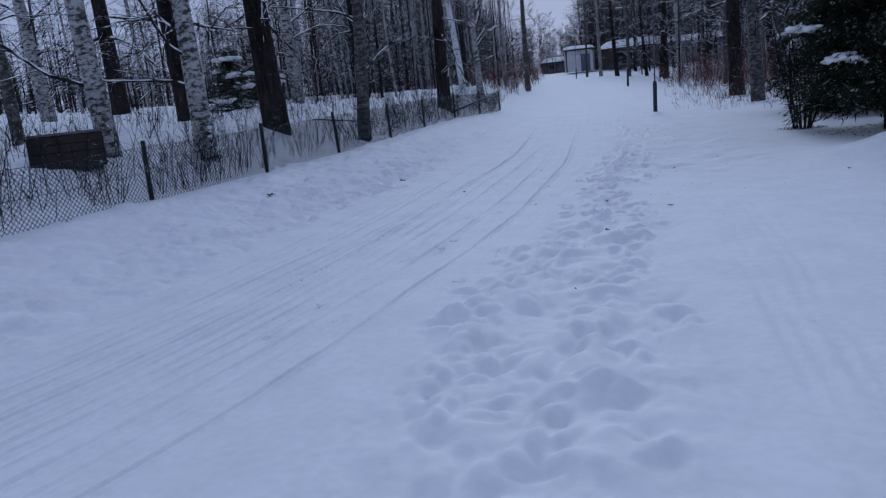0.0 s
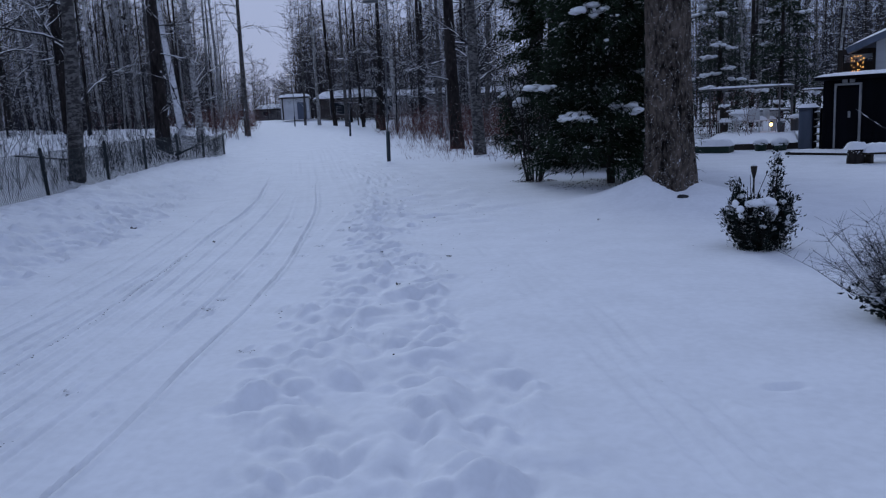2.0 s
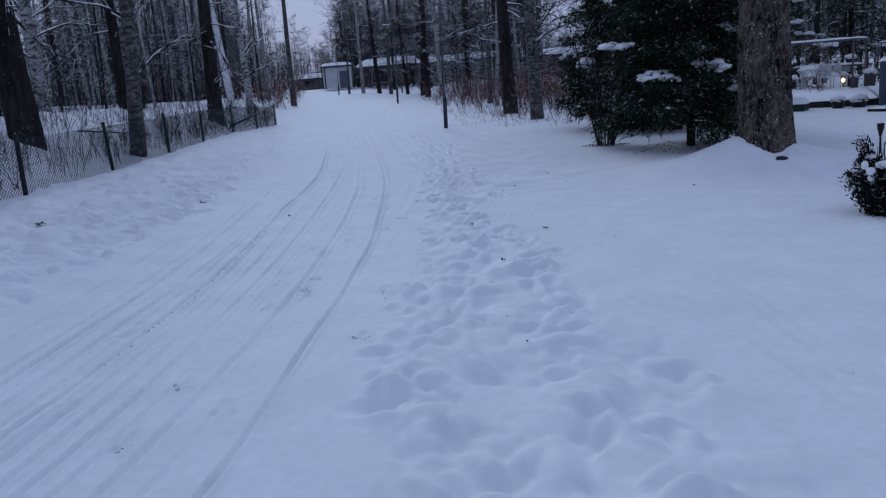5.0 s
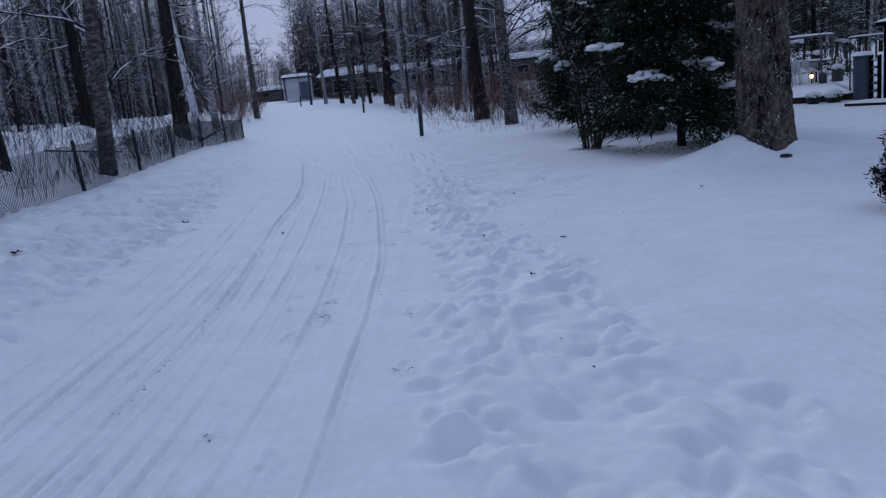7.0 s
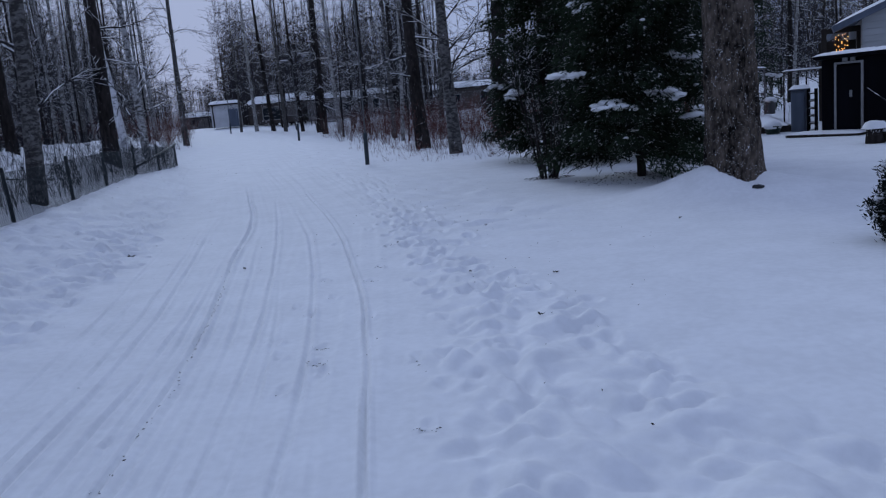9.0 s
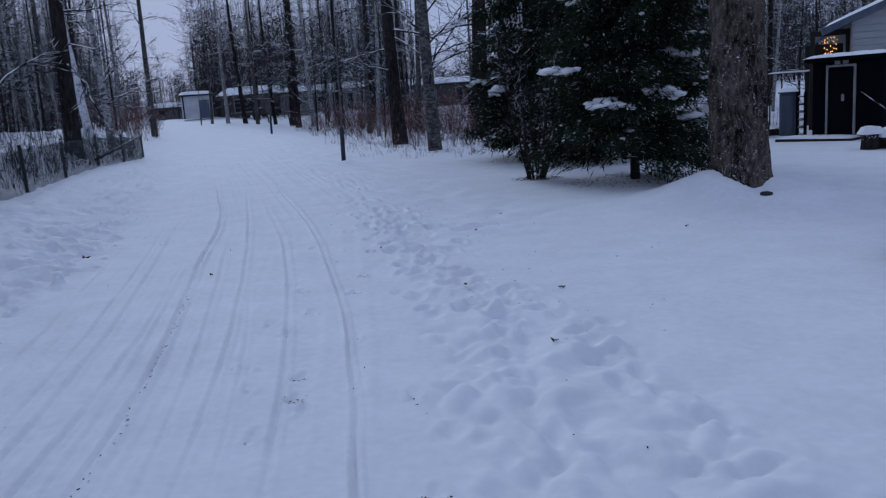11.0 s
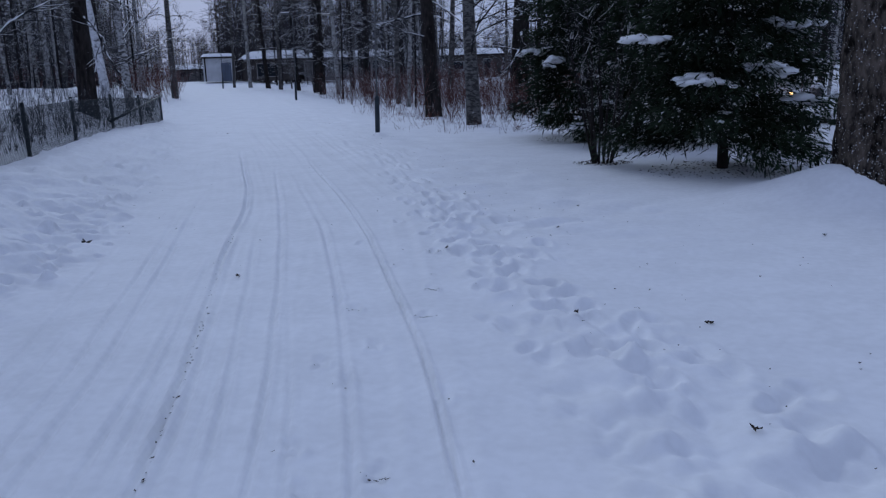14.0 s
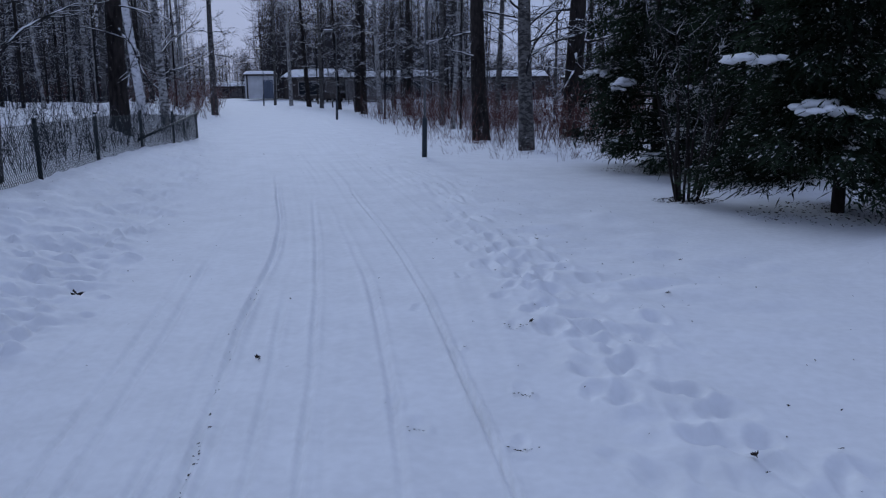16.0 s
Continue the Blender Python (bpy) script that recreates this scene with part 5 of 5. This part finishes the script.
box = thing("compost_box", stand(-9.0, 7.66, 0.03), "dark timber box standing in the snow behind the fence", "box", turn=55)
for k in range(4):
    part("board", solo(Shape.box, (0, -0.3, 0.08 + k * 0.14), (1.15, 0.03, 0.13), None, 0.008), DARK_WOOD, box, smooth=False)
    part("board", solo(Shape.box, (0, 0.3, 0.08 + k * 0.14), (1.15, 0.03, 0.13), None, 0.008), DARK_WOOD, box, smooth=False)
for x in (-0.56, 0.56):
    part("side", solo(Shape.box, (x, 0, 0.29), (0.03, 0.56, 0.55), None, 0.008), DARK_WOOD, box, smooth=False)
part("lid", solo(Shape.box, (0, 0, 0.59), (1.2, 0.68, 0.035), None, 0.008), WEATHERED, box, smooth=False)

# fallen leaves and cones
FALLEN = [(0.445, 7.11), (-4.99, 11.5), (-5.5, 8.6), (-1.23, 14.3), (2.35, 11.48), (0.2, 13.45), (0.64, 8.79), (-0.13, 11.93), (-1.23, 10.98), (-0.19, 8.91), (-8.5, 25.8), (-2.9, 10.1)]
for x, y in FALLEN:
    s = Shape()
    size = 2.2 if x < -4.9 and y < 12 else 1.0
    for _ in range(5):
        a = yr.uniform(0, 6.28)
        spray(s, (0, 0, 0.012), (math.cos(a), math.sin(a), yr.uniform(0.1, 0.7)), size * yr.uniform(0.02, 0.045), size * 0.011, yr)
    leaf = thing("dead_leaf", (x, y, surface(x, y) + 0.002), "small dark curled dead leaf lying on the snow", "leaf", "leaves on the snow")
    part("blade", s, DEBRIS, leaf, smooth=False)
litter = Shape()
for _ in range(420):
    y = yr.triangular(3, 34, 14)
    x = float(np.interp(y, RIGHT_Y, RIGHT_X)) + yr.choice((yr.gauss(0.6, 1.3), yr.gauss(-5, 1.2), yr.gauss(0.4, 0.5)))
    a = yr.uniform(0, 6.28)
    spray(litter, (x, y, surface(x, y) + 0.012), (math.cos(a), math.sin(a), yr.uniform(0, 0.5)), yr.uniform(0.01, 0.03), 0.006, yr)
for _ in range(90):
    y = yr.uniform(4.5, 12)
    x = float(np.interp(y, *zip(*RUTS[5][0]))) + yr.gauss(0, 0.012)
    spray(litter, (x, y, surface(x, y) + 0.004), (yr.gauss(0.2, 0.4), 1, 0.2), yr.uniform(0.012, 0.03), 0.006, yr)
# small dark scraps in an arc at the near end of each print
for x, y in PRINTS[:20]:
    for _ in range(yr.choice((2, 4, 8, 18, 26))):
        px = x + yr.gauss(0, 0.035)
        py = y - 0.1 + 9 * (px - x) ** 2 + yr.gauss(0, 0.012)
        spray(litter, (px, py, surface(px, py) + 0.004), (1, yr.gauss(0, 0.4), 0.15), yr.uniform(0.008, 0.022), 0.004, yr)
# dark scraps strewn thick as the shade under two spruces and the shrub
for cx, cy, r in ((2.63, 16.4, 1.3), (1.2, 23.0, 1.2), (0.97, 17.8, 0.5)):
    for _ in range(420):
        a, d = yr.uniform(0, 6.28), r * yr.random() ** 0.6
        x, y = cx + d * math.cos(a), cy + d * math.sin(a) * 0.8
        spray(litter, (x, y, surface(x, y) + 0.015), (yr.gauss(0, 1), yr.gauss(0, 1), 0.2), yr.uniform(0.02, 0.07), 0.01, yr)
tagged(new("leaf_litter_and_shade", litter.mesh("leaf_litter_and_shade", DEBRIS, False)), "scattered dark leaf scraps and needles on the snow, thickest as shade under the spruces and shrub", "litter", kind="stuff")

# ---- houses at the end of the road ----


def window(parent, x, y, z, w, h):
    win = part("window", solo(Shape.box, (x, y, z), (w, 0.08, h)), PALE_TRIM, parent, smooth=False)
    part("pane", solo(Shape.box, (x, y - 0.045, z), (w - 0.16, 0.02, h - 0.16)), DARK_GLASS, win, smooth=False)


def low_house(name, at, turn, width, depth, height, wall, label, windows, pitch=0.45):
    h = thing(name, at, label, "house", turn=turn)
    part("wall", solo(Shape.box, (width / 2, depth / 2, height / 2), (width, depth, height)), wall, h, smooth=False)
    part("roof", solo(Shape.box, (width / 2, depth / 2, height + 0.1), (width + 0.8, depth + 0.8, 0.2)), DARK_WOOD, h, smooth=False)
    cover = Shape()
    pillow(cover, (width / 2, depth / 2, height + 0.2), (width + 0.9, depth + 0.9, 0.35), yr, 0.08)
    top = height + 0.2
    cover.v = [(x, y, z + pitch * max(0, 1 - abs(y - depth / 2) / (depth / 2 + 0.5)) * (z > top + 0.02)) for x, y, z in cover.v]
    part("snow_cover", cover, SNOW_LUMP, h, "snow-laden roof")
    for x, z, w, hh in windows:
        window(h, x, -0.03, z, w, hh)
    return h


garage = thing("garage", (-35.9, 96.2, 1.55), "pale grey garage with a blue-grey door and snowy roof", "garage", turn=18)
part("wall", solo(Shape.box, (1.75, 3, 1.3), (3.5, 6, 2.6)), WALL_GREY, garage, smooth=False)
part("corner_trim", solo(Shape.box, (0.25, -0.03, 1.3), (0.15, 0.06, 2.6)), DARK_WOOD, garage, smooth=False)
part("door", solo(Shape.box, (2.6, -0.04, 1.05), (1.15, 0.06, 2.1)), GREY_BLUE, garage, "blue-grey door", smooth=False)
part("fascia", solo(Shape.box, (1.75, 2.9, 2.7), (3.8, 6.5, 0.16)), DARK_WOOD, garage, smooth=False)
part("snow_cover", solo(pillow, (1.75, 2.9, 2.78), (3.9, 6.6, 0.4), yr), SNOW_LUMP, garage)
low_house("row_house", (-32.0, 98.5, 1.45), 3, 6.5, 7, 2.3, WALL_BROWN, "dark open carport with a snow-laden roof", [(3, 1.2, 2.6, 1.6)], 0.7)
low_house("row_house", (-24.5, 98.0, 1.25), 2, 10.5, 8, 2.4, WALL_PALE, "low pale house with windows and a snow-laden roof", [(2, 1.4, 1.3, 1.0), (5, 1.4, 1.3, 1.0), (8.4, 1.1, 0.9, 2.0)])
low_house("row_house", (-12.5, 97.0, 1.0), 0, 11, 8, 2.4, WALL_BROWN, "low brown house with a snow-laden roof", [(2, 1.4, 1.5, 1.0), (6, 1.4, 1.5, 1.0), (9.4, 1.1, 0.9, 2.0)])
low_house("row_house", (0.5, 96.0, 0.8), -3, 12, 8, 2.4, WALL_PALE, "low house with a snow-laden roof behind the wood", [(2, 1.4, 1.5, 1.0), (6, 1.4, 1.5, 1.0)])
low_house("row_house", (-62.5, 150.0, 1.6), 12, 9, 7, 2.0, WALL_PALE, "far low house with a snow-laden roof at the bend", [(2, 1.3, 1.2, 1.0), (6, 1.3, 1.2, 1.0)], 0.6)
